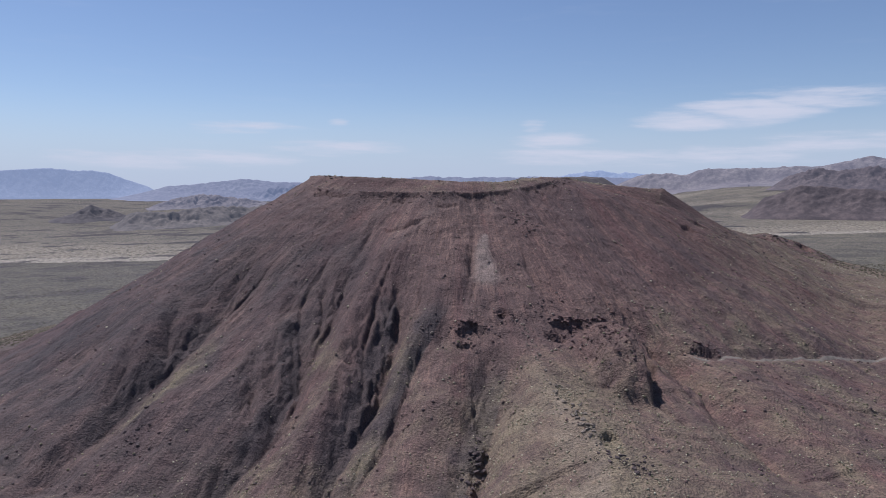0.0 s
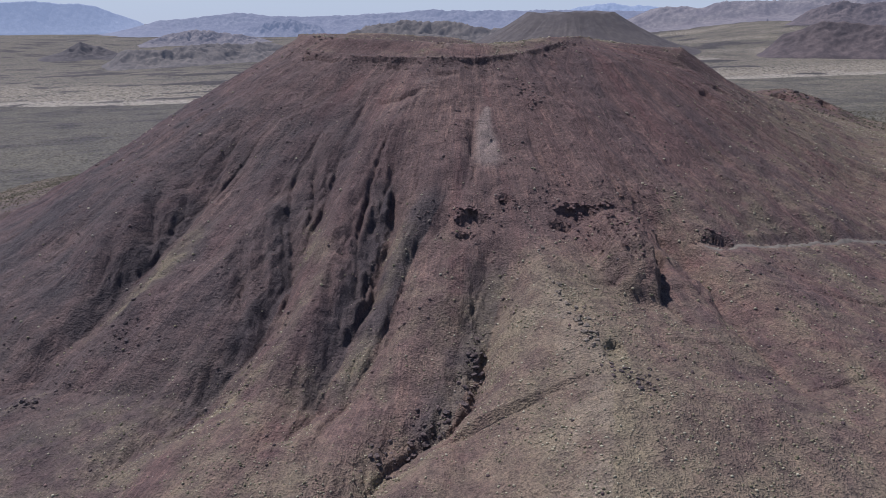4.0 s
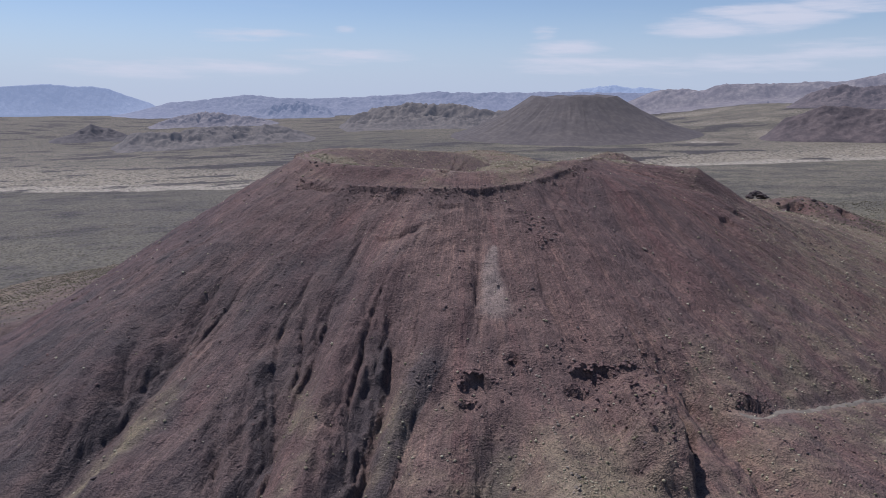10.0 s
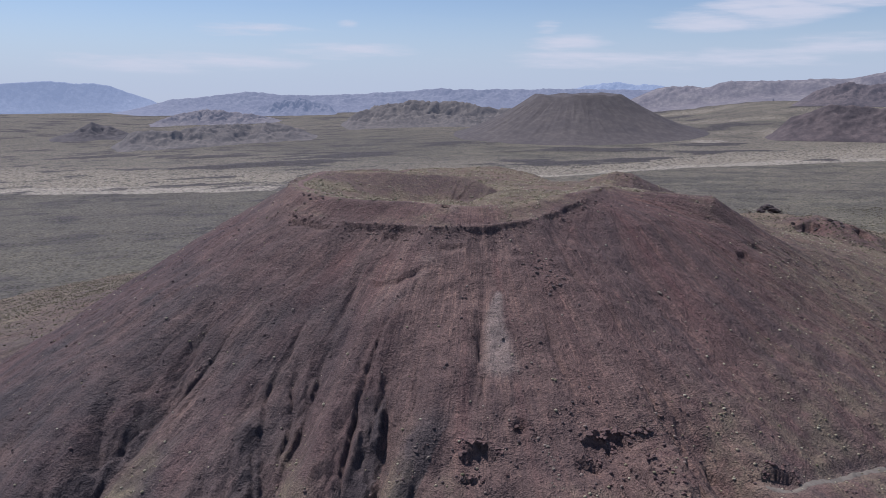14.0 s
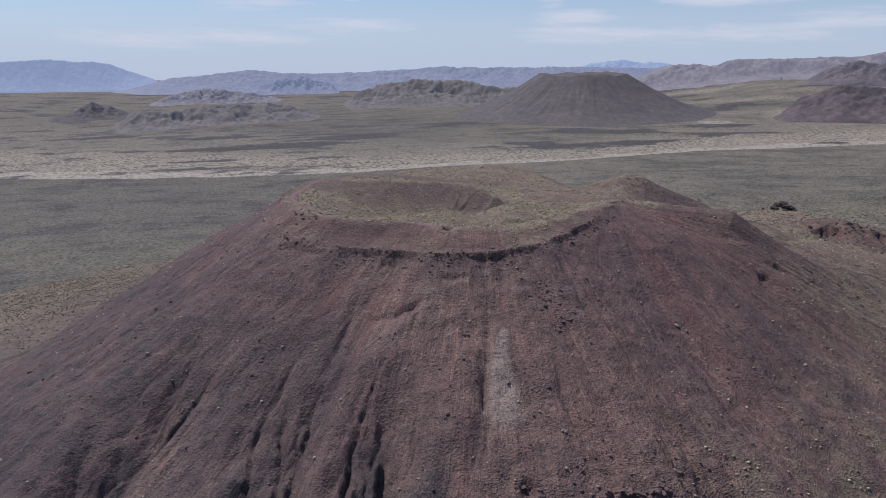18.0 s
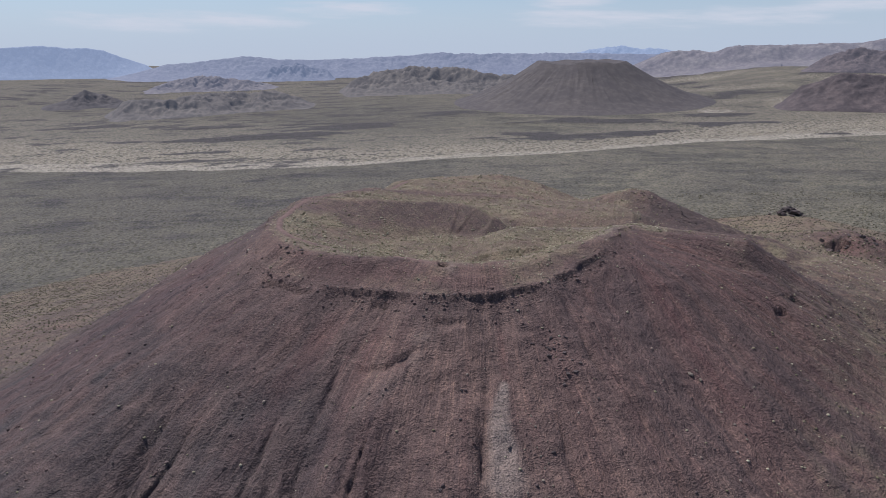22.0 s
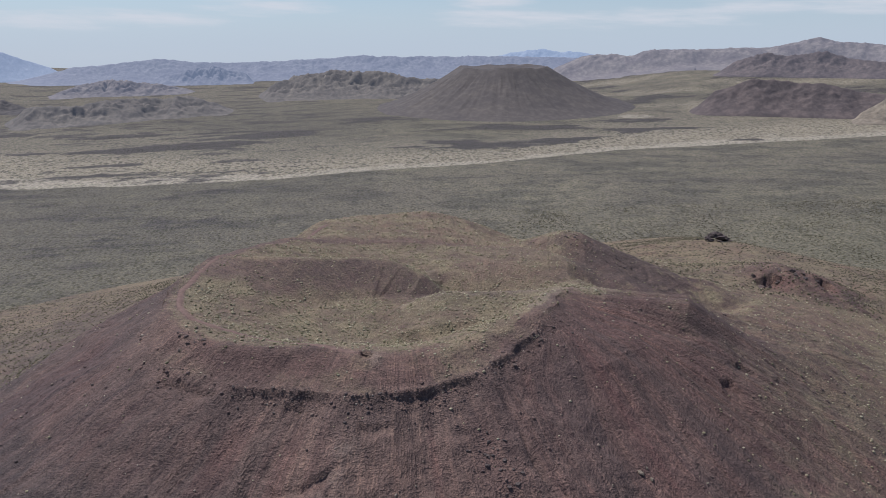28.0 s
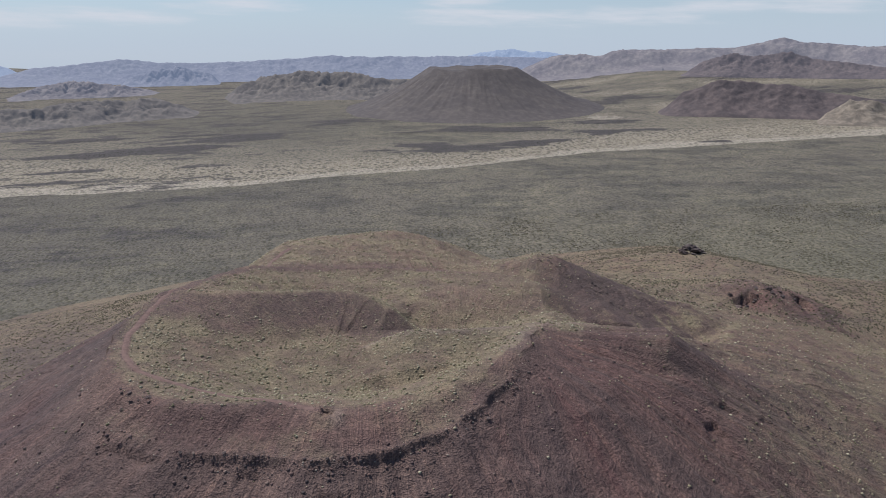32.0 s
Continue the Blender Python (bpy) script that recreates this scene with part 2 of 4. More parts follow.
CINDER = material("cinder", cinder_look)
PLAIN = material("desert_floor", plain_look)
FAR_CONE = material("far_cinder", far_cone_look)


# ---------------------------------------------------------------- relief
def vnoise(x, y, seed):
    """Smooth lattice noise, 0 to 1."""
    xi, yi = np.floor(x), np.floor(y)
    fx, fy = x - xi, y - yi
    u, v = fx * fx * (3 - 2 * fx), fy * fy * (3 - 2 * fy)
    xi, yi = xi.astype(np.int64), yi.astype(np.int64)

    def corner(i, j):
        n = (i * 374761393 + j * 668265263 + seed * 1274126177) & 0xFFFFFFFF
        n = ((n ^ (n >> 13)) * 1274126177) & 0xFFFFFFFF
        n = ((n ^ (n >> 15)) * 2246822519) & 0xFFFFFFFF
        return ((n ^ (n >> 16)) & 0xFFFFFF) / 16777216.0
    low = corner(xi, yi) * (1 - u) + corner(xi + 1, yi) * u
    high = corner(xi, yi + 1) * (1 - u) + corner(xi + 1, yi + 1) * u
    return low * (1 - v) + high * v


def fbm(x, y, seed, octaves=4, gain=0.5):
    total, amp, norm = 0 * x, 1.0, 0.0
    for k in range(octaves):
        total = total + amp * (vnoise(x * 2**k + 17.3 * k, y * 2**k - 9.1 * k, seed + k) - 0.5)
        norm, amp = norm + amp, amp * gain
    return total / norm * 2


def ridged(x, y, seed, octaves=4):
    total, amp, norm = 0 * x, 1.0, 0.0
    for k in range(octaves):
        total = total + amp * (1 - np.abs(2 * vnoise(x * 2**k + 5.7 * k, y * 2**k + 3.1 * k, seed + k) - 1))
        norm, amp = norm + amp, amp * 0.5
    return total / norm


def step(a, b, x):
    s = np.clip((x - a) / (b - a), 0, 1)
    return s * s * (3 - 2 * s)


def line_near(x, y, *points):
    """Distance to a line of points in plan, the share of the way along it, and the side (+1 to the left of its run)."""
    p = np.array(points, float)[:, :2]
    run = np.r_[0, np.cumsum(np.linalg.norm(np.diff(p, axis=0), axis=1))]
    best, along, side = np.full(x.shape, 1e9), np.zeros(x.shape), np.ones(x.shape)
    for k in range(len(p) - 1):
        d = p[k + 1] - p[k]
        s = np.clip(((x - p[k, 0]) * d[0] + (y - p[k, 1]) * d[1]) / (d @ d), 0, 1)
        ox, oy = x - p[k, 0] - s * d[0], y - p[k, 1] - s * d[1]
        far = np.hypot(ox, oy)
        closer = far < best
        best = np.where(closer, far, best)
        along = np.where(closer, (run[k] + s * (run[k + 1] - run[k])) / run[-1], along)
        side = np.where(closer, np.where(d[0] * oy - d[1] * ox > 0, 1.0, -1.0), side)
    return best, along, side


def smooth_max(a, b, k):
    h = np.clip(0.5 + 0.5 * (a - b) / k, 0, 1)
    return b * (1 - h) + a * h + k * h * (1 - h)


def ridge(x, y, left, right, round_, *points):
    """Height of a ridge: crest points (x, y, z), and the fall to either side."""
    d, s, side = line_near(x, y, *points)
    p = np.array(points, float)
    run = np.r_[0, np.cumsum(np.linalg.norm(np.diff(p[:, :2], axis=0), axis=1))]
    crest = np.interp(s, run / run[-1], p[:, 2])
    fall = np.where(side > 0, left, right)
    return crest - fall * (np.sqrt(d * d + round_ * round_) - round_)


def plain(x, y):
    """The desert floor."""
    r = np.hypot(x, y)
    z = -132 + 0.012 * x.clip(-1500, 2500) + 0.030 * x.clip(-1700, 0) * (1 - step(3000, 4300, r)) + 0.012 * (y - 600).clip(0, None)
    z = z + 62 * step(2800, 4000, r) * step(0.22, 0.42, x / np.maximum(y, 1))
    return z + 88 * ((r - 2000).clip(0, None) / 2800) ** 1.5


CX, CY = 12.0, 440.0


def polar(x, y):
    """Distance from the crater's middle, and the bearing: 0 towards -y, 90 towards +x."""
    return np.hypot(x - CX, y - CY), np.degrees(np.arctan2(x - CX, CY - y))


def folded(th):
    """A bearing that runs back to 0 behind the cone, so that noise along it has no seam."""
    return np.where(np.abs(th) > 90, np.sign(th) * (180 - np.abs(th)), th)


def knots(th, xs, ys):
    """A soft curve through a few bearings."""
    return sum(np.interp(th + k, xs, ys, period=360) for k in (-6, -3, 0, 3, 6)) / 5


def rim_radius(th):
    """Where the outer slope begins: the ledge in front, the crest elsewhere."""
    return knots(th, [-180, -156, -125, -81, -62, -50, -37, -30, -20, -12, 5, 14, 26, 42, 60, 80, 105, 139, 165],
                 [116, 112, 97, 89, 93, 93, 86, 81, 78, 80, 75, 72, 67, 62, 61, 60, 78, 122, 118])


def rim_height(th):
    return knots(th, [-180, -150, -125, -80, -62, -50, -37, -20, -4, 14, 26, 42, 60, 80, 105, 139], [-1.5, 4.5, 9, 8.5, 5, 3, 1.5, 1, 1, 2, 4, 6.5, 8, 9, 5, 0])


def crest_height(th):
    return knots(th, [-180, -150, -125, -80, -55, -20, 0, 20, 45, 80, 105, 139], [-2, 4.5, 10, 10.5, 9.5, 7.5, 6.5, 6.5, 9, 9.5, 5, 0])


def tread(th):
    """Width of the red tread between crest and ledge."""
    return knots(th, [-180, -85, -65, -45, -20, 20, 45, 70], [0, 0, 9, 14, 19, 17, 8, 0])


def flank(s, th):
    """Fall of the outer slope, s metres out from the rim."""
    steep = np.interp(th, [-180, -150, -115, -90, -60, -30, 30, 40, 60, 70, 78, 90, 120, 180], [0.5, 0.5, 0.57, 0.61, 0.55, 0.57, 0.535, 0.55, 0.52, 0.50, 0.42, 0.39, 0.40, 0.5])
    foot = np.interp(th, [-130, -105, -85, -60, -25, -10], [190, 235, 215, 172, 160, 152])
    ledge = (1.4 + 0.9 * np.sin(0.19 * th + 0.8) + 0.6 * np.sin(0.53 * th)).clip(0.2, 2.4) * step(0, 1.4, s) * np.exp(-((th - 2) / 46) ** 4)
    return ledge + steep * np.minimum(s, foot) + 0.17 * (np.sqrt((s - foot) ** 2 + 500) + (s - foot)) / 2


def rim_wander(x, y):
    return 4.6 * fbm(x / 20, y / 20, 11, 4, 0.58)


def cone_form(x, y):
    """The cinder cone without its gullies."""
    r, th = polar(x, y)
    wob = rim_wander(x, y)
    R, zr, zc, wide = rim_radius(th), rim_height(th), crest_height(th), tread(th)
    s = r - R + wob
    outer = zr - flank(np.maximum(s, 0), th)
    w = np.clip(r / (R - wide), 0, 1)
    inner = -2.5 + (zc + 2.5) * step(0.40, 1.0, w)
    lip = zr + (zc - zr) * step(0, 1, np.clip(-s / np.maximum(wide, 0.1), 0, 1))
    z = np.where(s > 0, outer, np.minimum(inner, np.where(wide > 1, lip, 99)))
    # mounds of the crater and the ridges that run off it
    steep = 0.6 * np.maximum(s - 4, 0) * step(-10, -50, x)
    z = smooth_max(z, ridge(x, y, 0.40, 0.48, 3, (-74, 496, 10), (-38, 489, 10.5), (-9, 493, 9), (7, 493, 8.4), (16, 489, 7.2), (24, 483, 4.5), (33, 479, -0.5), (43, 475, -6)) - steep, 0.8)
    dip = line_near(x, y, (50, 480), (68, 486), (96, 492), (130, 496))[0]
    z = z - 8.0 * np.exp(-(dip / 17) ** 2) - 4.0 * np.exp(-(line_near(x, y, (-14, 514), (14, 508), (34, 492))[0] / 12) ** 2)
    shelf = ((8, 449, -2), (20, 447, 3.2), (29, 446, 6.0), (56, 445, 6.0), (82, 445, 6.2), (100, 445, 5.4))
    reach = line_near(x, y, *shelf)[0]
    z = smooth_max(z, ridge(x, y, 0.60, 0.07, 2, *shelf) - 0.6 * np.maximum(reach - 30, 0) - 0.8 * np.maximum(s + 4, 0) * step(88, 62, th), 1.2)
    behind = 0.5 * np.maximum(500 - y, 0)
    # the broad back rim and the shoulder that carries the track to it
    z = smooth_max(z, ridge(x, y, 0.30, 0.30, 14, (-66, 505, 9.5), (-52, 534, 8), (-37, 558, 6), (-24, 598, 1.8)) - steep - behind, 4)
    z = smooth_max(z, ridge(x, y, 0.26, 0.05, 12, (-30, 592, 2.2), (-14, 614, 1.2), (7, 626, 0.6), (35, 630, 1.2), (56, 630, -3), (84, 636, -11), (120, 650, -24)) - 0.4 * np.maximum(556 - y, 0) - 0.12 * np.maximum(x - 60, 0) - 0.45 * np.maximum(-34 - x, 0), 5)
    z = smooth_max(z, ridge(x, y, 0.44, 0.46, 13, (80, 566, -6), (98, 559, 2.2), (107, 556, 4.6), (116, 553, 3.0), (136, 549, -5.5), (150, 546, -11), (176, 543, -21)), 3)
    crest = ((62, 418, 8), (76, 441, 7.2), (92, 445, 6), (115, 452, 0.9), (140, 463, -7.2), (162, 472, -15.6), (182, 486, -22.5), (205, 528, -30), (245, 575, -41))
    reach = line_near(x, y, *crest)[0]
    z = smooth_max(z, ridge(x, y, 0.46, 0.25, 3, *crest) - 0.30 * np.maximum(reach - 36, 0) - 0.15 * np.maximum(400 - y, 0), 3)
    z = smooth_max(z, ridge(x, y, 0.32, 0.40, 9, (228, 596, -36), (244, 602, -32), (262, 604, -31), (284, 605, -37), (306, 609, -46), (326, 614, -56)), 4)
    z = smooth_max(z, ridge(x, y, 0.26, 0.24, 14, (109, 562, -2), (150, 580, -18), (200, 598, -31), (262, 626, -41), (330, 640, -56), (420, 650, -76)) - behind, 6)
    z = smooth_max(z, ridge(x, y, 0.20, 0.20, 30, (180, 560, -32), (250, 640, -47), (286, 745, -50), (340, 900, -85), (420, 1050, -125)), 8)
    # the spur that runs towards the front
    spur = ridge(x, y, 0.20, 0.52, 5, (28, 300, -46), (31, 274, -50.5), (33, 256, -56), (34, 240, -60.5), (38, 226, -64), (41, 211, -66.5), (45, 196, -70), (38, 160, -79), (22, 110, -92), (0, 50, -106))
    z = smooth_max(z, spur, 3)
    z = z + 6 * np.exp(-np.hypot((x + 122) / 13, (y - 292) / 36) ** 2)
    z = smooth_max(z, ridge(x, y, 0.20, 0.30, 16, (100, 262, -63), (128, 215, -80), (140, 150, -95), (150, 60, -110)), 8)
    return z


def fan_bearing(x, y):
    """Bearing from the head of the slope, which shifts towards the right-hand crest."""
    head = CX + 34 * step(15, 60, polar(x, y)[1])
    return folded(np.degrees(np.arctan2(x - head, CY - y)))


def vale(x, y, deep, left, right, *points):
    """A broad valley: its depth, and its width to either side of the run."""
    d, s, side = line_near(x, y, *points)
    return deep * np.exp(-(d / np.where(side > 0, left, right)) ** 2) * np.interp(s, [0, 0.25, 0.8, 1], [0, 1, 1, 0.3])


def ragged(x, y):
    """Places pushed about a little, so that lines drawn through them wander, a jag for their edges, spines for their banks and gaps in their cliffs."""
    return x + 2.4 * fbm(x / 10, y / 15, 31, 4, 0.6), y + 2.5 * fbm(x / 9, y / 13, 32, 3), 1.5 * fbm(x / 2.6, y / 8, 35, 4, 0.65), ridged(x / 3.4 + 0.8 * fbm(x / 7, y / 11, 36, 2), y / 16, 34, 3), 0.35 + 0.65 * step(-0.25, 0.25, fbm(x / 8, y / 9, 30, 3))


def gully(warp, deep, open_, *points, cliff=1.0):
    """Depth of a gully: a cliff and a rugged bank on the side away from the sun, a long smooth bank on the other."""
    wx, wy, jag, spine, broken = warp
    d, s, side = line_near(wx, wy, *points)
    u = side * d + jag * np.clip(0.25 + d / 4, 0, 1)
    full = deep * np.interp(s, [0, 0.12, 0.28, 0.6, 0.78, 1], [0, 0.6, 1, 1, 0.75, 0.45])
    share = 1 - 0.64 * cliff * broken * np.interp(s, [0, 0.1, 0.28, 0.62, 0.75, 1], [0.2, 0.8, 1, 1, 0.6, 0.5])
    v = np.maximum(-u, 0)
    wall = 1 - (1 - share) * np.clip(v / (0.14 * deep + 0.2), 0, 1)
    bank = share * np.clip(1 - (v - 0.14 * deep) / (1.7 * deep), 0, 1) ** 1.2
    rugged = np.where(v > 0.14 * deep + 0.2, bank + 0.55 * (spine - 0.55) * (bank > 0) * np.clip(4 * bank, 0, 1), wall)
    return full * np.where(u > 0, np.clip(1 - u / open_, 0, 1) ** 1.5, np.clip(rugged, 0, 1))


def crease(x, y, deep, wide, *points):
    """A thin ragged runnel."""
    wx = x + 1.6 * fbm(x / 6, y / 10, 38, 3, 0.6)
    d, s, side = line_near(wx, y, *points)
    cut = np.clip(1 - (d + 0.7 * fbm(x / 2, y / 4, 39, 3)) / np.where(side > 0, 1.8 * wide, 0.7 * wide), 0, 1)
    return deep * cut * np.interp(s, [0, 0.2, 0.8, 1], [0, 1, 1, 0]) * (0.3 + 0.7 * step(-0.4, 0.2, fbm(x / 4, y / 8, 40, 2)))


def hollow(x, y, x0, y0, wide, long_, deep):
    """A scoop with a steep back wall and a floor that runs out level to the front."""
    n, m = fbm(x / 4.5, y / 4.5, 33, 4, 0.65), fbm(x / 2.2, y / 2.2, 37, 3, 0.6)
    u, v = (x - x0) / wide, (y - y0) / long_
    arch = 0.62 - 0.75 * u * u + 0.9 * n + 0.35 * m
    return deep * np.clip(1.1 - u * u - 0.5 * n, 0, 1) ** 0.8 * np.clip((v + 2.2) / 2.4, 0, 1) * step(arch, arch - 0.2, v)


def cone_relief(x, y):
    """The cone with gullies, benches and rough ground."""
    z = cone_form(x, y)
    r, th = polar(x, y)
    s = r - rim_radius(th)
    out = step(4, 30, s) * (1 - step(190, 300, s))
    left = step(8, -25, th)
    turn = folded(th)
    # broad ribs, then rills that run straight down the slope
    rib = ridged(turn / 9 + 0.25 * fbm(x / 40, y / 40, 4, 2), s / 300, 47, 2)
    z = z - out * left * step(40, 120, s) * (0.8 - rib) * 2.2
    rill = ridged(turn / 3.2 + 0.3 * fbm(x / 30, y / 30, 5, 2), s / 160, 41, 4)
    z = z - out * (0.35 + 0.5 * left) * step(25, 90, s) * (0.75 - rill) * 1.3
    fine = ridged(turn / 1.1 + 0.35 * fbm(x / 14, y / 14, 6, 2), s / 80, 43, 3)
    z = z - out * (0.32 + 0.2 * left) * (0.7 - fine) * 0.8
    # straight runnels on the right-hand flank
    fan = fan_bearing(x, y)
    runnel = ridged(fan / 2.6 + 0.12 * fbm(x / 20, y / 20, 8, 2), s / 260, 49, 3) ** 4
    z = z - 1.2 * runnel * out * step(14, 36, th) * step(125, 100, th)
    # broad valleys round the gullies
    z = z - vale(x, y, 5.5, 18, 11, (-82, 350), (-88, 325), (-95, 308), (-107, 288), (-121, 268), (-128, 246))
    z = z - vale(x, y, 3.0, 15, 9, (-52, 325), (-52, 300), (-52, 270), (-52, 246), (-64, 226))
    z = z - vale(x, y, 2.5, 12, 9, (-22, 322), (-22, 300), (-25, 270), (-25, 246), (-32, 215))
    z = z - vale(x, y, 2.0, 8, 6, (0, 290), (-3, 268), (-12, 244), (-22, 220))
    z = z - vale(x, y, 3.5, 9, 11, (24, 268), (16, 240), (10, 212), (-6, 198), (-24, 170))
    z = z - vale(x, y, 3.0, 10, 7, (74, 315), (80, 290), (88, 262), (96, 238), (104, 215))
    # bundles of narrow ragged chutes
    chute = ridged(turn / 2.0 + 0.5 * fbm(x / 9, y / 13, 7, 4, 0.6), s / 75, 45, 3) ** 5
    bundle = 0.05 * left
    for spread, *line in ((11, (-54, 322), (-53, 290), (-55, 262), (-60, 240)), (8, (-22, 318), (-24, 285), (-25, 258)), (9, (-96, 335), (-100, 310), (-106, 284)),
                          (6, (-80, 335), (-87, 304), (-95, 290)), (5, (16, 262), (12, 240), (8, 215)), (5, (66, 300), (76, 276)), (5, (-6, 262), (-16, 234)), (5, (-71, 262), (-63, 244))):
        bundle = np.maximum(bundle, np.exp(-(line_near(x, y, *line)[0] / spread) ** 2))
    z = z - 3.0 * chute * bundle * out * step(15, 60, s)
    warp = ragged(x, y)
    cut = gully(warp, 5.2, 13, (-51, 326), (-57, 312), (-57, 300), (-56, 288), (-52, 273), (-51, 261), (-53, 250), (-59, 240), (-64, 231), (-69, 220), (-75, 206), (-84, 194))
    for deep, open_, cliff, *line in (
            (4.6, 5, 1.0, (-48, 320), (-50, 308), (-49, 294), (-50, 280), (-51, 268)),
            (4.8, 11, 1.0, (-40, 322), (-42, 305), (-44, 295), (-47, 285), (-49, 276), (-51, 266)),
            (8.2, 11, 1.0, (-17, 322), (-18, 308), (-17, 294), (-18, 281), (-21, 271), (-24, 260), (-23, 254), (-26, 244), (-29, 232), (-33, 218), (-40, 200)),
            (6.2, 4, 1.0, (-25, 304), (-27, 293), (-29, 280), (-29, 266), (-26, 254)),
            (3.2, 5, 0.9, (-71, 286), (-70, 267), (-67, 255), (-64, 246), (-62, 236)),
            (2.4, 4, 0.7, (-63, 290), (-63, 276), (-61, 262), (-56, 248)),
            (3.4, 8, 0.8, (5, 290), (-2, 276), (-9, 265), (-13, 250), (-17, 240), (-20, 229), (-24, 219), (-30, 206), (-33, 190)),
            (2.2, 5, 0.7, (-12, 312), (-9, 296), (-11, 280), (-14, 266)),
            (6.0, 12, 0.95, (24, 262), (18, 240), (13, 224), (10, 208), (2, 201), (-6, 198), (-12, 191), (-20, 176), (-30, 150)),
            (2.0, 4, 0.8, (18, 268), (12, 250), (8, 232), (6, 214)),
            (4.4, 9, 0.9, (65, 316), (70, 303), (74, 291), (80, 279), (85, 271), (88, 254), (91, 241), (92, 228), (98, 208)),
            (4.2, 12, 0.45, (-76, 330), (-88, 316), (-95, 309), (-103, 291), (-108, 282), (-113, 270), (-120, 255), (-130, 241), (-140, 222)),
            (3.0, 5, 0.6, (-112, 318), (-112, 304), (-108, 288), (-109, 277)),
            (2.6, 5, 0.5, (-124, 300), (-119, 280), (-121, 268)),
            (2.2, 4, 0.6, (-84, 342), (-92, 322), (-99, 300)),
            (2.0, 4, 0.7, (-30, 352), (-36, 334), (-40, 322)),
            (2.0, 4, 0.7, (13, 334), (12, 320), (11, 303), (8, 288))):
        cut = np.maximum(cut, gully(warp, deep, open_, *line, cliff=cliff))
    z = z - cut
    for line in (((14, 345), (12, 320), (12, 300), (11, 283)), ((46, 362), (54, 340), (62, 322), (72, 300)), ((40, 372), (46, 350), (52, 332)), ((-25, 231), (-27, 214), (-33, 194)),
                 ((88, 268), (90, 250), (92, 230), (99, 205)), ((60, 268), (66, 246), (78, 222), (84, 205)), ((34, 330), (36, 312), (40, 296)), ((100, 360), (116, 330), (134, 305))):
        z = z - crease(x, y, 1.5, 1.4, *line)
    # cliffs and hollows half way down, hollows higher up on the right
    band = np.exp(-((s - 84 + 6 * fbm(x / 16, y / 16, 61, 2)) / 6) ** 2) * step(-12, 0, th) * step(34, 24, th)
    z = z + band * (2.0 * ridged(x / 7, y / 7, 62, 3) - 1.0)
    # the red buttress: a blunt nose with a cliff to its front and side
    edge = x + 2.6 * fbm(x / 5, y / 5, 65, 4, 0.6)
    nose = step(51, 57, edge) * step(69.5, 67.8, edge) * step(236, 240, y) * step(286, 283, y)
    top = np.interp(y, [234, 244, 253, 264, 280, 284], [-68, -58.5, -52.0, -49, -48.5, -60]) - 0.02 * (x - 62) ** 2 + 2.8 * fbm(x / 5, y / 5, 64, 4, 0.65)
    z = z + nose * np.maximum(top - z, 0)
    z = z - 4.0 * step(1, 0.4, np.hypot((x - 72) / 4.5, (y - 263) / 16) + 0.3 * fbm(x / 4, y / 4, 66, 3))
    for place in ((10.5, 275.5, 5.5, 4, 3.7), (8, 268, 3.2, 2.0, 2.4), (23, 283, 2.6, 3.6, 4.0), (45.5, 281, 4.5, 4, 3.5), (51.5, 283, 4.2, 3.2, 3.0), (42, 273.5, 4.5, 2.6, 3.6),
                  (80, 281, 2.6, 5, 3.6), (100, 281, 6.5, 2.6, 3.6), (93, 279.5, 4, 1.5, 1.8), (131, 401, 4, 5, 3.0), (141, 413, 6, 3, 2.2), (160, 415, 5, 1.6, 1.6), (47, 207, 3.4, 4, 3.0),
                  (247, 588, 10, 5, 7), (286, 592, 6, 7, 7), (190, 560, 6, 3, 3), (-0.5, 381.0, 2.2, 2.2, 2.4)):
        z = z - 0.78 * hollow(x, y, *place)
    # lower broken ledges, one below the other
    for line in (((-66, 381), (-52, 374), (-44, 370)), ((-25, 365), (-18, 364.5)), ((-3, 355.5), (2, 354.5), (7, 356)), ((-28, 343), (-18, 340), (-8, 345))):
        d, a, side = line_near(x, y + 1.5 * fbm(x / 4, y / 4, 67, 3), *line)
        z = z - 1.5 * (side < 0) * step(5, 0.6, d) * np.interp(a, [0, 0.15, 0.85, 1], [0, 1, 1, 0])
    # the cut of the track across the right-hand slope
    d, a, side = line_near(x, y, *ROAD)
    z = z - 1.5 * np.exp(-(d / 3.0) ** 2) * np.clip(a * 12, 0, 1)
    # rough ground
    rough = step(0, 20, s)
    z = z + (0.40 + 0.25 * rough) * fbm(x / 9, y / 9, 71, 4) + (0.18 + 0.10 * rough) * fbm(x / 2.8, y / 2.8, 81, 2, 0.8) + (0.07 + 0.05 * rough) * fbm(x / 1.35, y / 1.35, 85, 1)
    return z


ROAD = ((93, 277), (104, 278), (115, 285), (132, 296), (160, 310), (184, 322), (215, 338))


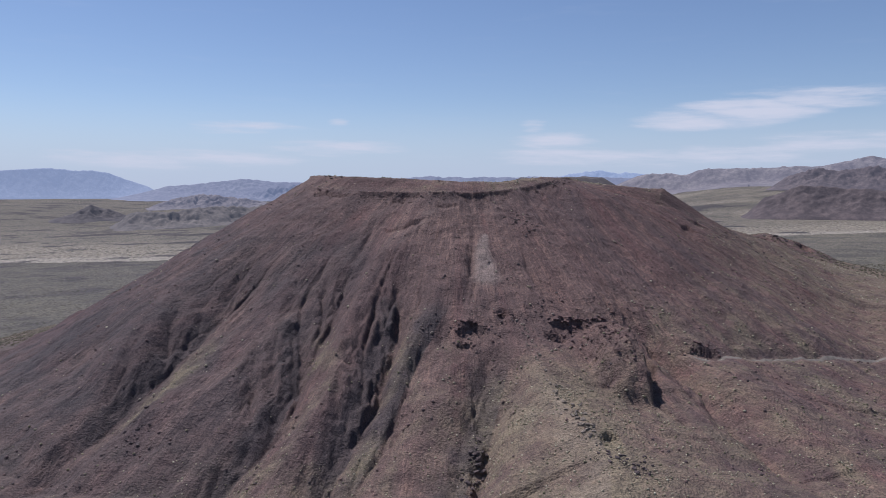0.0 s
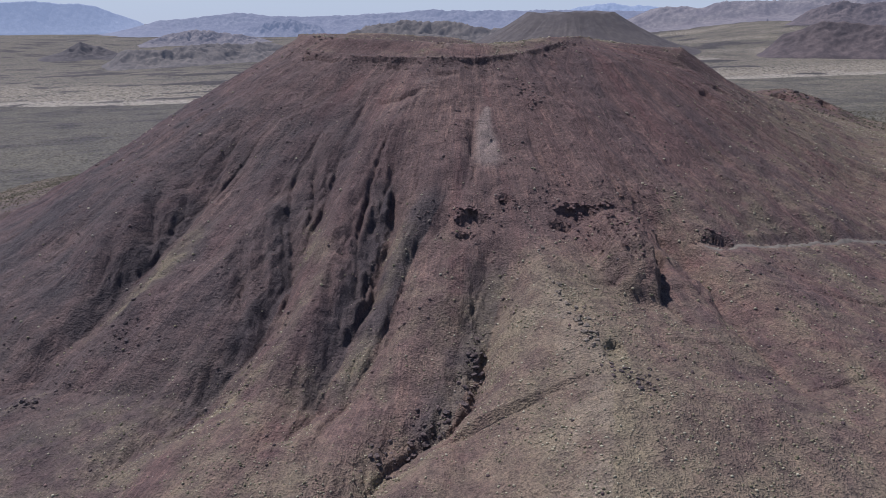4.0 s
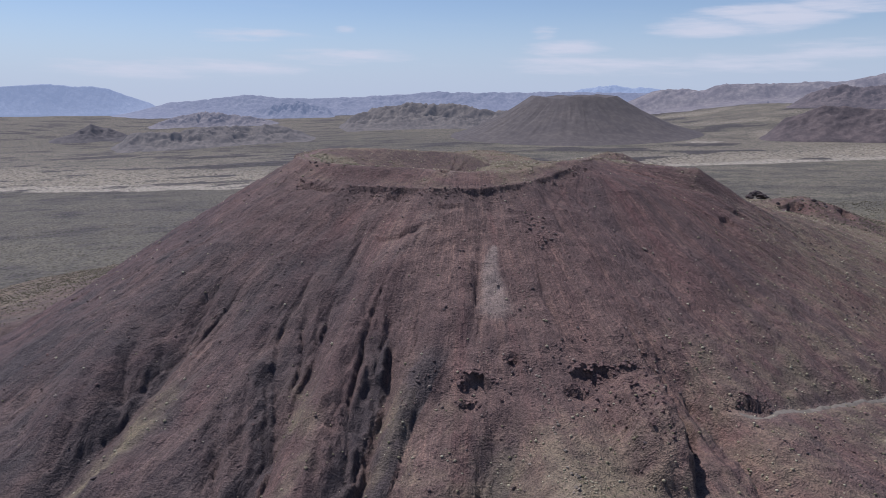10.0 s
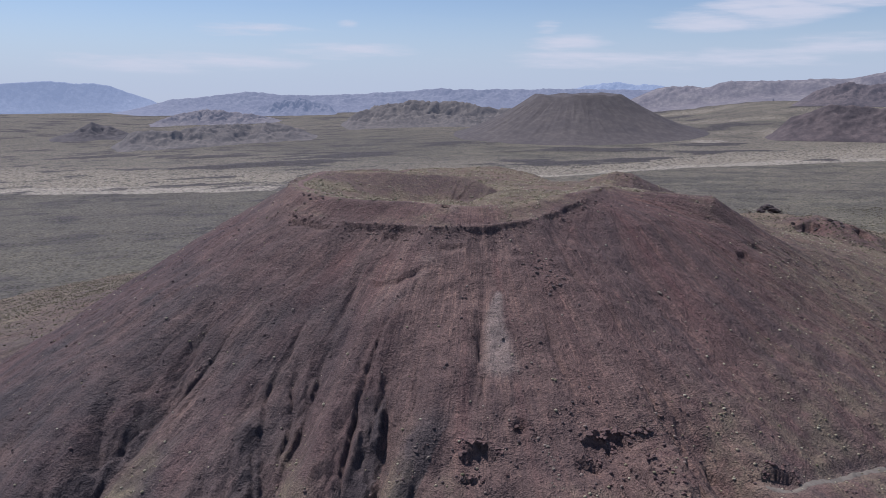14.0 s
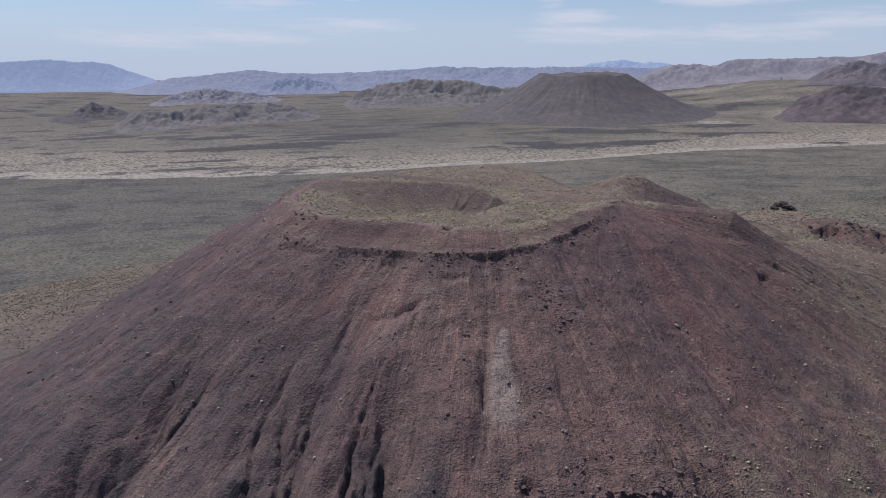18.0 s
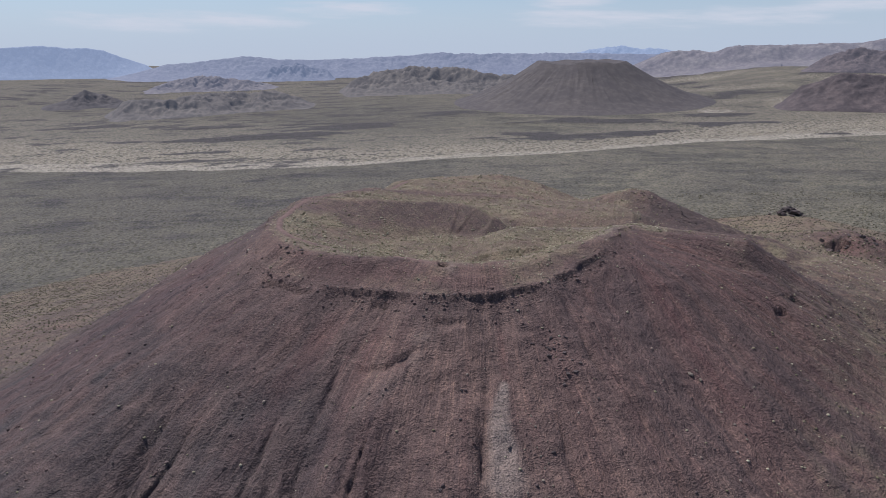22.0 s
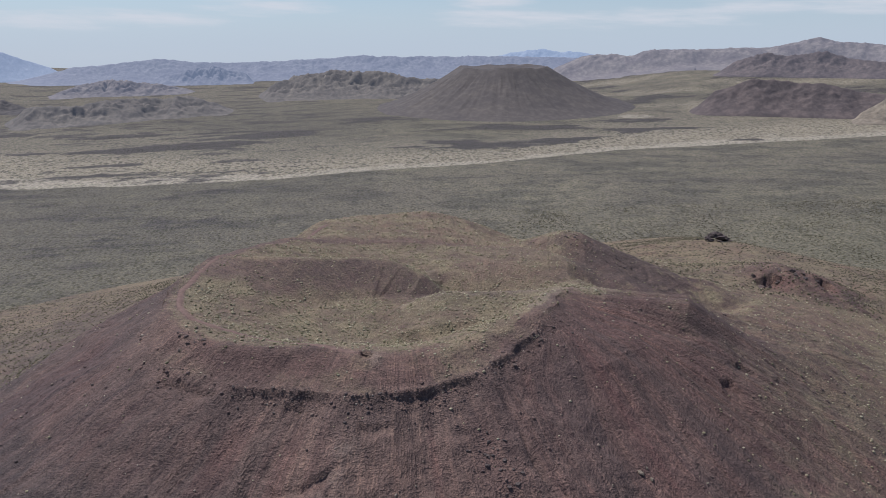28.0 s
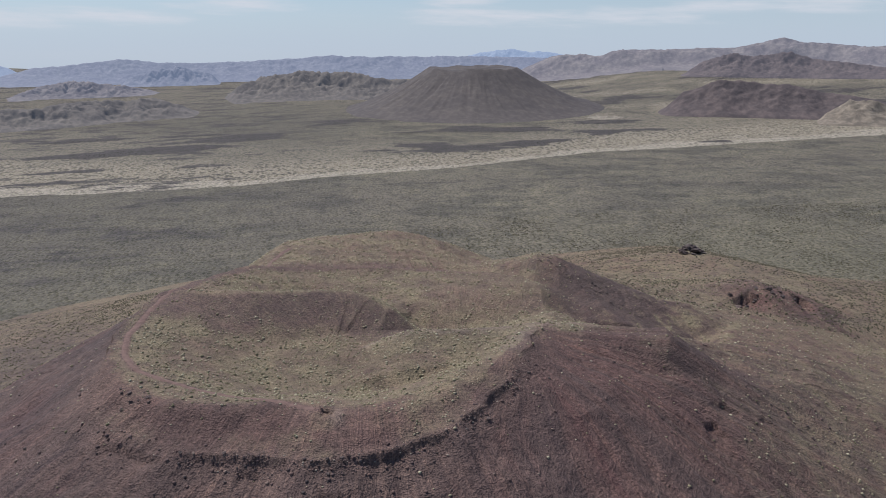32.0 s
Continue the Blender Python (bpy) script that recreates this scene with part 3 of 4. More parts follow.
# ---------------------------------------------------------------- large forms
def sheet(name, xs, ys, zs, mat, zone=None, parent=None, cells=None, flow=None):
    """A relief over a grid of places: xs, ys, zs are arrays of rows and columns."""
    rows_, cols = zs.shape
    index = np.arange(rows_ * cols).reshape(rows_, cols)
    quads = np.stack([index[:-1, :-1], index[:-1, 1:], index[1:, 1:], index[1:, :-1]], -1).reshape(-1, 4)
    if cells is not None:
        quads = quads[cells.ravel()]
    used = np.unique(quads)
    again = np.full(rows_ * cols, -1)
    again[used] = np.arange(len(used))
    quads = again[quads]
    co = np.stack([xs.ravel(), ys.ravel(), zs.ravel()], 1)[used]
    mesh = bpy.data.meshes.new(name)
    mesh.vertices.add(len(co))
    mesh.vertices.foreach_set("co", co.astype(np.float32).ravel())
    mesh.loops.add(quads.size)
    mesh.loops.foreach_set("vertex_index", quads.astype(np.int32).ravel())
    mesh.polygons.add(len(quads))
    mesh.polygons.foreach_set("loop_start", np.arange(0, quads.size, 4, dtype=np.int32))
    mesh.polygons.foreach_set("use_smooth", np.ones(len(quads), bool))
    mesh.update(calc_edges=True)
    if zone is not None:
        layer = mesh.attributes.new("zone", "FLOAT_COLOR", "POINT")
        layer.data.foreach_set("color", np.stack([c.ravel() for c in zone], 1)[used].astype(np.float32).ravel())
    if flow is not None:
        layer = mesh.attributes.new("flow", "FLOAT_VECTOR", "POINT")
        layer.data.foreach_set("vector", np.stack([c.ravel() for c in flow], 1)[used].astype(np.float32).ravel())
    mesh.materials.append(mat)
    ob = new(name, mesh)
    ob.parent = parent
    return ob


def grid(x0, x1, nx, y0, y1, ny):
    return np.meshgrid(np.linspace(x0, x1, nx), np.linspace(y0, y1, ny))


WASH_NEAR = ((-2000, 1780), (-1010, 1725), (-700, 1640), (-420, 1610), (-200, 1600), (228, 1716), (574, 1883), (1003, 1958), (1312, 2001), (2200, 2100))
WASH_FAR = ((-2000, 2250), (-1297, 2170), (-760, 2010), (-196, 1800), (300, 1870), (741, 2157), (1503, 2280), (2300, 2400))


def plain_zones(x, y):
    near = np.interp(x, *np.array(WASH_NEAR, float).T)
    far = np.interp(x, *np.array(WASH_FAR, float).T)
    w = (y - near) / (far - near)
    braid = fbm(x / 130, y / 30, 93, 3)
    wash = step(-0.05, 0.03, w) * (1.0 - 0.75 * step(0.10, 0.42, w + 0.25 * braid)) * (1 - step(0.9, 1.3, w))
    wash = np.maximum(wash, 0.55 * step(0.15, 0.6, braid) * step(300, 700, x) * step(0, 0.1, w) * (1 - step(0.9, 1.1, w)))
    field = step(0.0, 0.15, w) * (0.85 - 0.5 * step(0.8, 1.8, w)) * (1 - step(2.2, 3.6, w))
    flow = fbm(x / 420, y / 130, 91, 4)
    lava = (step(0.05, 0.4, flow) + 0.35 * step(-100, -900, x)) * step(0.95, 1.3, w) * (1 - step(2700, 3200, np.hypot(x, y)))
    for x0, y0, wide, long_ in ((-310, 2370, 150, 110), (-760, 2480, 150, 50), (-640, 1915, 110, 22), (930, 1980, 80, 22), (560, 2800, 170, 90), (820, 2960, 130, 60)):
        lava = np.maximum(lava, step(1.5, 0.4, np.hypot((x - x0) / wide, (y - y0) / long_) + 0.5 * flow))
    wash = np.maximum(wash, 0.6 * step(1.2, 0.7, np.hypot((x - 850) / 75, (y - 2600) / 75)))
    grass = (0.2 + 0.4 * step(-0.3, 0.5, fbm(x / 260, y / 260, 95, 3))) * (1 - step(800, 1350, y - 0.25 * x))
    far_off = step(2650, 2950, np.hypot(x, y)) * step(200, 500, x)
    band = fbm(x / 420, np.hypot(x, y) / 110, 97, 4)
    field, lava = np.maximum(field, 0.75 * far_off * step(-0.1, 0.3, band)), np.maximum(lava, 0.8 * far_off * step(-0.02, -0.3, band))
    # Beyond 2900 m the floor's colour is paled in place of haze.
    haze_pale = step(2900, 3700, np.hypot(x, y))
    return wash, np.maximum(0.85 * lava, 0.46 * step(200, -400, x)), grass, np.maximum(field, 0.22 * haze_pale)


def uneven(*bands):
    """Places along an axis: bands of (start, spacing), and the end."""
    ends = [band[0] for band in bands[1:-1]] + [bands[-1]]
    return np.concatenate([np.arange(a, b, gap) for (a, gap), b in zip(bands, ends)])


gx, gy = np.meshgrid(uneven((-5200, 90), (-1700, 16), (1900, 90), 5290), uneven((-900, 80), (500, 14), (2700, 80), 5280))
gz = plain(gx, gy) + 1.2 * fbm(gx / 60, gy / 40, 101, 4) * step(300, 900, np.hypot(gx, gy))
_, lava_, _, _ = plain_zones(gx, gy)
gz = gz + 7 * lava_ * ridged(gx / 70, gy / 40, 105, 3)
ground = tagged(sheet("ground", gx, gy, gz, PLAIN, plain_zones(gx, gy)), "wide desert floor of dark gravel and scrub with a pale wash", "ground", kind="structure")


INNER = ((-74, 496), (-38, 489), (-9, 493), (7, 493), (16, 489), (24, 483), (36, 476))
RIGHT = ((62, 418), (76, 441), (92, 445), (115, 452), (140, 463), (162, 472), (182, 486), (205, 528), (245, 575))
SHELF = ((14, 449), (29, 446), (56, 445), (82, 445))
SPUR = ((33, 268), (36, 235), (42, 211), (45, 196), (38, 160), (20, 105))
TRACK = ((-3, 381), (-16, 387), (-34, 397), (-52, 405), (-62, 411), (-69, 424), (-73, 443), (-72, 470), (-69, 500), (-61, 522), (-52, 534), (-41, 550), (-34, 572), (-27, 596))


def cone_zones(x, y, z):
    """Shares of red cinder, black cinder, scrubby soil and pale grit; some patches also paint in sun and shade."""
    r, th = polar(x, y)
    s = r - rim_radius(th) + rim_wander(x, y)
    n1, n2, n3 = fbm(x / 40, y / 40, 111, 4), fbm(x / 9, y / 9, 115, 3), fbm(x / 3, y / 3, 116, 3)
    streak = fbm(fan_bearing(x, y) / 2.2, s / 130, 117, 4)
    bands = fbm(fan_bearing(x, y) / 3.4 + 0.15 * n2, s / 240, 118, 4)
    inside = step(0, -5, s + tread(th) + 3 * n2)
    front = step(115, 85, np.abs(th))
    red = step(0.0, 0.7, streak + 0.4 * n1) * 0.6 * step(0, 20, s)
    red = red + 0.7 * np.exp(-((th + 76) / 16) ** 2) * step(10, 50, s) * step(-0.5, 0.3, n1 + streak)
    red = red + 0.35 * np.exp(-((s + 10 + 4 * n2) / 8) ** 2) * np.exp(-((th + 5) / 60) ** 2) + 0.25 * step(5, 30, th) * step(0, 10, s)
    flankward = step(6, 22, np.abs(th)) * step(2, 16, s)
    red = np.maximum(red, 0.45 * step(0.0, 0.25, bands) * flankward)
    red = np.maximum(red, (0.85 + 0.5 * streak) * np.exp(-((th + 76) / 15) ** 2) * step(4, 26, s) * step(190, 120, s))
    grey = step(-0.1, 0.6, fbm(folded(th) / 7, s / 120, 121, 3) + 0.3 * n2) * step(5, -30, th) * step(50, 110, s) * 0.9
    grey = np.maximum(grey, (0.62 + 0.3 * n2 + 0.3 * streak).clip(0, 1) * step(-5, -30, th) * step(15, 50, s) * (0.85 + 0.15 * step(-80, -58, th)) * step(-125, -105, th))
    grey = np.maximum(grey, 0.30 * step(-0.02, -0.22, bands) * flankward)
    # Darker band on the slope just below the ledge.
    grey = np.maximum(grey, 0.22 * np.exp(-((s - 6) / 9) ** 2) * step(-70, -40, th) * step(60, 30, th))
    grey = np.maximum(grey, (0.46 + 0.3 * n1 + 0.4 * streak).clip(0, 1) * step(-38, -66, th) * step(-12, 14, s) * step(-165, -140, th))
    tread_veg = (0.12 + 0.3 * n2) * step(2, -3, s) + 0.65 * step(-0.25, -0.8, s / np.maximum(tread(th), 4) + 0.3 * n2) * step(2, 28, th)
    # scrub: crater, foot, spur, right-hand apron, back
    veg = np.maximum(0.9 * inside, tread_veg)
    veg = np.maximum(veg, step(165, 225, s + 16 * n1 - 45 * step(-60, -85, th) - 30 * step(-12, -30, th)) * 0.6)
    d, a, _ = line_near(x, y, *SPUR)
    veg = np.maximum(veg, 1.0 * np.exp(-((d + 8 * n1) / 32) ** 2) * step(-0.02, 0.2, a))
    veg = np.maximum(veg, step(40, 95, th) * step(40, 120, s + 35 * n1 + 20 * streak) * 0.6)
    veg = np.maximum(veg, step(8, 30, th) * step(60, 110, s + 20 * n1) * (0.30 + 0.5 * streak + 0.3 * n2).clip(0, 0.6))
    veg = np.maximum(veg, step(130, 175, s + 20 * n1) * (1 - 0.7 * step(-14, -32, th)) * (0.32 + 0.45 * streak + 0.3 * n2).clip(0, 0.6))
    veg = np.maximum(veg, np.maximum(0.8 * step(85, 110, th), 0.85 * step(-130, -155, th)) * step(-5, 25, s))
    dr, ar, side = line_near(x, y, *RIGHT)
    back = (side > 0) * step(50, 80, x) * step(400, 430, y)
    veg = np.maximum(veg, 0.8 * back)
    veg = np.where((side < 0) & (x > 50) & (dr > 2) & (ar < 0.98), np.minimum(veg, 0.15 + 0.4 * step(0.25, 0.5, ar) + 0.5 * step(40, 110, dr + 25 * n1)), veg)
    veg = np.maximum(veg, 0.9 * np.exp(-((dr - 1) / 6) ** 2) * step(0.04, 0.12, ar) * (0.8 + n2))
    veg = np.maximum(veg, 0.4 * step(-95, -125, th) * step(20, 70, s + 12 * n1) * (0.7 + streak))
    veg = np.maximum(veg, np.maximum(0.34 * step(-85, -115, th) * step(50, 160, s + 20 * n1), 0.7 * step(112, 128, th) * step(60, 100, s)))
    # Gully banks: sunny side painted lighter in buff, side away from sun in grey.
    for line in (((-57, 312), (-56, 288), (-51, 261), (-59, 240), (-69, 220), (-84, 194)), ((-18, 308), (-18, 281), (-24, 260), (-29, 232), (-40, 200)), ((5, 290), (-9, 265), (-17, 240), (-30, 206)),
                 ((24, 262), (13, 224), (2, 201), (-12, 191)), ((-88, 316), (-103, 291), (-113, 270), (-130, 241))):
        dg, ag, sg = line_near(x, y, *line)
        veg = np.maximum(veg, 0.62 * (sg > 0) * np.exp(-((dg - 8) / 6) ** 2) * step(0.1, 0.45, ag) * (0.8 + n2 + 0.8 * streak))
        grey = np.maximum(grey, 0.8 * (sg < 0) * step(14, 4, dg + 4 * n2) * step(0.0, 0.15, ag) * step(1.0, 0.8, ag))
    # bare dark faces inside: less scrub and dark rock, with shade painted in on mound and hill
    di, ai, si = line_near(x, y, *INNER)
    face = (si < 0) * step(0.5, 4, di) * step(32, 16, di + 4 * n2) * inside
    # Dark patch painting the shade on the mound's right-hand end.
    face = np.maximum(face, step(10, 4, np.hypot((x - 22) / 1.8, y - 476) + 2 * n2))
    hill = step(52, 24, np.hypot((x - 134) / 1.15, y - 530) + 22 * n2 + 12 * n3) * step(-34, 16, (x - 108) + 0.35 * (545 - y) + 26 * n2 + 14 * n3)
    knob = step(40, 22, np.hypot((x - 272) / 1.4, y - 596) + 7 * n2)
    brown = 0.35 * step(40, 20, np.hypot((x - 74) / 1.7, y - 522) + 14 * n2)
    bare = np.maximum(np.maximum(np.maximum(0.85 * face, 0.9 * hill), 0.8 * knob), brown)
    veg = veg * (1 - bare)
    grey = np.maximum(grey, np.maximum(0.5 * hill, 0.35 * face))
    for line in (((-104, 258), (-114, 246), (-126, 234), (-140, 222)),):
        rubble = step(7, 3, line_near(x, y, *line)[0] + 3 * n2)
        grey, veg = np.maximum(grey, 0.6 * rubble), veg * (1 - rubble)
    # pale scar, tracks, diggings; the sunny side of the spur, with sunlight painted in as paler colour
    d2, a2, _ = line_near(x, y, (19, 334), (17, 322), (18, 306))
    pale = np.exp(-(d2 / (1.4 + 4.4 * a2)) ** 4) * (1.0 + 0.4 * n2)
    ds, as_, ss = line_near(x, y, *SPUR)
    pale = np.maximum(pale, 0.28 * (ss < 0) * np.exp(-((ds - 5) / 8) ** 2) * step(0.05, 0.3, as_) * (0.8 + n2 + n3))
    d3, _, _ = line_near(x, y, *ROAD)
    pale = np.maximum(pale, 0.25 * np.exp(-(d3 / 2.6) ** 2))
    d4, _, _ = line_near(x, y, *TRACK)
    dirt = np.exp(-(d4 / 1.5) ** 4)
    veg, red = veg * (1 - dirt), np.maximum(red, 0.8 * dirt)
    pale = np.maximum(pale, 0.25 * dirt)
    # Crest lines coloured paler than the ground on either side.
    dry = np.minimum(line_near(x, y, *SHELF)[0], np.where(ar < 0.4, dr, 99))
    pale = np.maximum(pale, 0.45 * np.exp(-((dry + 1.5 * n3) / 3.5) ** 2))
    pale = np.maximum(pale, 0.5 * np.exp(-(np.hypot((x - 2.5) / 2, (y - 378) / 4)) ** 2))
    d5, a5, _ = line_near(x, y, (-6, 350), (-12, 338), (-22, 326))
    pale = np.maximum(pale, 0.35 * np.exp(-(d5 / 4) ** 2) * (0.6 + n3))
    veg = np.clip(veg * (0.8 + 0.6 * n2) + 0.25 * n3 * (veg > 0.1), 0, 1)
    return np.clip(red, 0, 1), np.clip(grey, 0, 1), veg, np.clip(pale, 0, 1)


cx, cy = np.meshgrid(uneven((-560, 5), (-260, 1.6), (-178, 0.58), (228, 1.6), (330, 5), 640), uneven((-80, 4), (90, 1.4), (150, 0.58), (472, 1.0), (640, 4), 1000))
cz = cone_relief(cx, cy)
cone = tagged(new("cinder_cone"), "steep dark red and black cinder cone with a shallow crater", "volcano")
cone_r, cone_th = polar(cx, cy)
cone_s = cone_r - rim_radius(cone_th)
spur_d, _, _ = line_near(cx, cy, *SPUR)
down = (fan_bearing(cx, cy) / 1.3, cone_s / 48, 0 * cone_s)
over = cz > plain(cx, cy) - 1.0
region = np.where(cone_s < -tread(cone_th), 0, np.where(cone_s < 0, 1, 2))
region = np.where((region == 2) & (spur_d < 26) & (cone_s > 88), 3, region)
region = np.where((region == 2) & (np.abs(cone_th) > 95), 4, region)
region = np.where((region == 2) & (cone_s > 185), 5, region)
zones = cone_zones(cx, cy, cz)
PARTS = ("crater_floor", "crater_rim", "outer_slope", "spur", "back_slope", "foot_slope")
for number, name in enumerate(PARTS):
    mine = region[:-1, :-1] == number
    sheet(name, cx, cy, cz, CINDER, zones, parent=cone, cells=mine & over[:-1, :-1], flow=down)


def far_cone(name, x0, y0, top, base_r, height, label, mat, dent=0.0):
    """A cinder cone seen from afar: slope and flat top."""
    thing = tagged(new(name), label, "volcano")
    t, q = np.meshgrid(np.linspace(0, 2 * np.pi, 361), np.linspace(0, 1, 120))
    wob = 1 + 0.10 * fbm(2 * np.cos(t), 2 * np.sin(t) + 7, 131, 3)
    r = base_r * 1.5 * q * wob
    x, y = x0 + r * np.sin(t), y0 - r * np.cos(t)
    s = np.clip((r - top * wob) / (base_r - top), 0, 1.6)
    rim = 1 + 0.05 * fbm(1.7 * np.cos(t), 1.7 * np.sin(t) + 3, 133, 2)
    z = height * rim * np.clip(1 - s, 0, 1) ** 1.4
    gullies = (1 - ridged(t * 26, s * 1.5, 135, 4)) * step(0.03, 0.3, s) * np.clip(1.15 - s, 0, 1)
    z = z - dent * np.clip(1 - r / top, 0, 1) ** 0.5 - 0.08 * height * gullies
    z = plain(x, y) + z - 6 * step(0.9, 1.2, s)
    flat = (r < top)[:-1, :-1]
    sheet("flat_top", x, y, z, mat, parent=thing, cells=flat)
    sheet("slope", x, y, z, mat, parent=thing, cells=~flat)
    return thing


far_cone("far_cinder_cone", 475, 3020, 162, 500, 150, "dark brown flat-topped cinder cone far across the plain", FAR_CONE, dent=10)


def range_(name, half, seed, mat, label, *crest, table=False, rough=1.0):
    """A chain of hills along crest points (x, y, z), half as wide to either side."""
    p = np.array(crest, float)
    run = np.r_[0, np.cumsum(np.linalg.norm(np.diff(p[:, :2], axis=0), axis=1))]
    s, q = np.meshgrid(np.linspace(0, run[-1], int(run[-1] / 7) + 2), np.linspace(-1, 1, 81))
    px, py, pz = (np.interp(s, run, p[:, k]) for k in range(3))
    ax, ay = np.gradient(px, axis=1), np.gradient(py, axis=1)
    size = np.hypot(ax, ay) + 1e-9
    x, y = px - ay / size * q * half, py + ax / size * q * half
    base = plain(x, y)
    end = step(0, 0.12, s / run[-1]) * step(1, 0.88, s / run[-1])
    away = np.abs(q - 0.3 * min(1, 2 * rough) * fbm(s / (half * 0.8), 0 * s, seed + 5, 3)).clip(0, 1)
    r1, r2, r3 = (ridged(x / (half * k) + 0.4 * fbm(x / (half * k), y / (half * k), seed + 9, 2), y / (half * k), seed + j, 2) for j, k in enumerate((0.5, 0.19, 0.075)))
    carve = rough * (1.5 * (r1 - 0.72) + 1.0 * (r2 - 0.7) + 0.6 * (r3 - 0.7)) * step(-0.1, 0.25, away)
    fall = 1 - step(0.12, 0.5, away) * 0.7 - 0.3 * away if table else (1 - away) ** 1.35
    pz = base + (pz - base) * (1 + 0.5 * rough * (ridged(s / (half * 0.5), 0 * s, seed + 7, 4) - 0.7))
    z = (pz - base) * end * np.clip(fall * (1 + carve) + 0.12 * rough * (r3 - 0.6) * (1 - away), 0, 1.2)
    return tagged(sheet(name, x, y, base + z - 2 - 10 * step(0.85, 1, np.abs(q)), mat), label, "mountains", kind="structure")


# Last colour of each: air haze, added as emission over the rock.
BLUE = distance("hazed_blue_rock", (0.10, 0.11, 0.13), (0.12, 0.13, 0.15), (0.22, 0.275, 0.39))
PALE = distance("hazed_pale_rock", (0.10, 0.11, 0.13), (0.12, 0.13, 0.15), (0.22, 0.29, 0.42))
MAUVE = distance("hazed_mauve_rock", (0.085, 0.082, 0.10), (0.11, 0.107, 0.12), (0.125, 0.157, 0.228))
MESA = distance("hazed_mesa_rock", (0.105, 0.09, 0.092), (0.16, 0.14, 0.13), (0.075, 0.085, 0.115))
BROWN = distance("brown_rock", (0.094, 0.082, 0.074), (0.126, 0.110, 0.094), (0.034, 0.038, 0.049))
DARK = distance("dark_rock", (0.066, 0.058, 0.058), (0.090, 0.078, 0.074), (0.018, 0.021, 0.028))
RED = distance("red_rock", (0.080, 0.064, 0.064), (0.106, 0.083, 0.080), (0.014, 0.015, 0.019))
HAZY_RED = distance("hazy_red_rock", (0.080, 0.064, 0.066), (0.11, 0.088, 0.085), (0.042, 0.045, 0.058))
BUFF = material("buff_rock", hill_look((0.17, 0.145, 0.12), (0.22, 0.19, 0.155)))
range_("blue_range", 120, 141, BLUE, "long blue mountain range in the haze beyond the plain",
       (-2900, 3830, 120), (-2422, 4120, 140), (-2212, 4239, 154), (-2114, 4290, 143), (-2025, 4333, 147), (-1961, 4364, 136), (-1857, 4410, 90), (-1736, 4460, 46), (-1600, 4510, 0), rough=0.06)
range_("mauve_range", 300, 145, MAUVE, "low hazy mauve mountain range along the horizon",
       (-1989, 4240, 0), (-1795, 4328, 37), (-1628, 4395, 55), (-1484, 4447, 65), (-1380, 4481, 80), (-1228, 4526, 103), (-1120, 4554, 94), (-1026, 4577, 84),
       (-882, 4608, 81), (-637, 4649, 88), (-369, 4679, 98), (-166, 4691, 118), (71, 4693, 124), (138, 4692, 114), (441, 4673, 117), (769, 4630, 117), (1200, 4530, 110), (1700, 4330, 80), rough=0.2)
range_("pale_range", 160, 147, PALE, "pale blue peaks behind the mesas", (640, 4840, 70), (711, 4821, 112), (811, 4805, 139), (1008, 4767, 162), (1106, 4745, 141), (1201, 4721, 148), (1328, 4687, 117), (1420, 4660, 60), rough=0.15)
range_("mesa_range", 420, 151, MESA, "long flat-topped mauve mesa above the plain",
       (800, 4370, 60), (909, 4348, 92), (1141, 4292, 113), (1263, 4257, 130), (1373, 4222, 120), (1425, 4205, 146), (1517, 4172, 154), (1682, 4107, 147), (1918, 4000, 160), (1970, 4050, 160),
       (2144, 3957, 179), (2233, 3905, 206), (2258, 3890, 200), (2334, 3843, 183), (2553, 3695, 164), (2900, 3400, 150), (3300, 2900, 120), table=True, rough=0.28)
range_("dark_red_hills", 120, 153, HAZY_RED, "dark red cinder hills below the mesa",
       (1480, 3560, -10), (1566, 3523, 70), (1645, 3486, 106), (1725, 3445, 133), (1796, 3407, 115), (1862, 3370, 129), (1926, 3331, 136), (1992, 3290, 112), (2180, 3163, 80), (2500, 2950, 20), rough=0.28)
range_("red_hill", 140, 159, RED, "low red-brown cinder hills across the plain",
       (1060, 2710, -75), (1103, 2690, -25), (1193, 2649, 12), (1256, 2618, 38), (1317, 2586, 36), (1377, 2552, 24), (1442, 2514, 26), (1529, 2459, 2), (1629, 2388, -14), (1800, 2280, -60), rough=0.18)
range_("buff_hill", 120, 161, BUFF, "small pale buff hill beside the red hills", (1430, 2345, -75), (1504, 2294, -12), (1558, 2255, -10), (1650, 2200, -70), rough=0.3)
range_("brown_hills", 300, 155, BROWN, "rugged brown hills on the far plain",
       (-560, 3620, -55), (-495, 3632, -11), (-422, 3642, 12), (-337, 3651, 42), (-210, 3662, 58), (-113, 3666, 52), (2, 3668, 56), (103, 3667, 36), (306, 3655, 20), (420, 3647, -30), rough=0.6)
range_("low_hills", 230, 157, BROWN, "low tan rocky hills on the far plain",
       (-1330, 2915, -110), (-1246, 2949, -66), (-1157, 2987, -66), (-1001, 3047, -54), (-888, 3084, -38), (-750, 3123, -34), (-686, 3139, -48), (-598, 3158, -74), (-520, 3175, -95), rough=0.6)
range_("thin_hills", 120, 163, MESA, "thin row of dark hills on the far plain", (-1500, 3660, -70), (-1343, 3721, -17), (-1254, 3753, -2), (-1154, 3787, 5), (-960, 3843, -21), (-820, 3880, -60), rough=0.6)
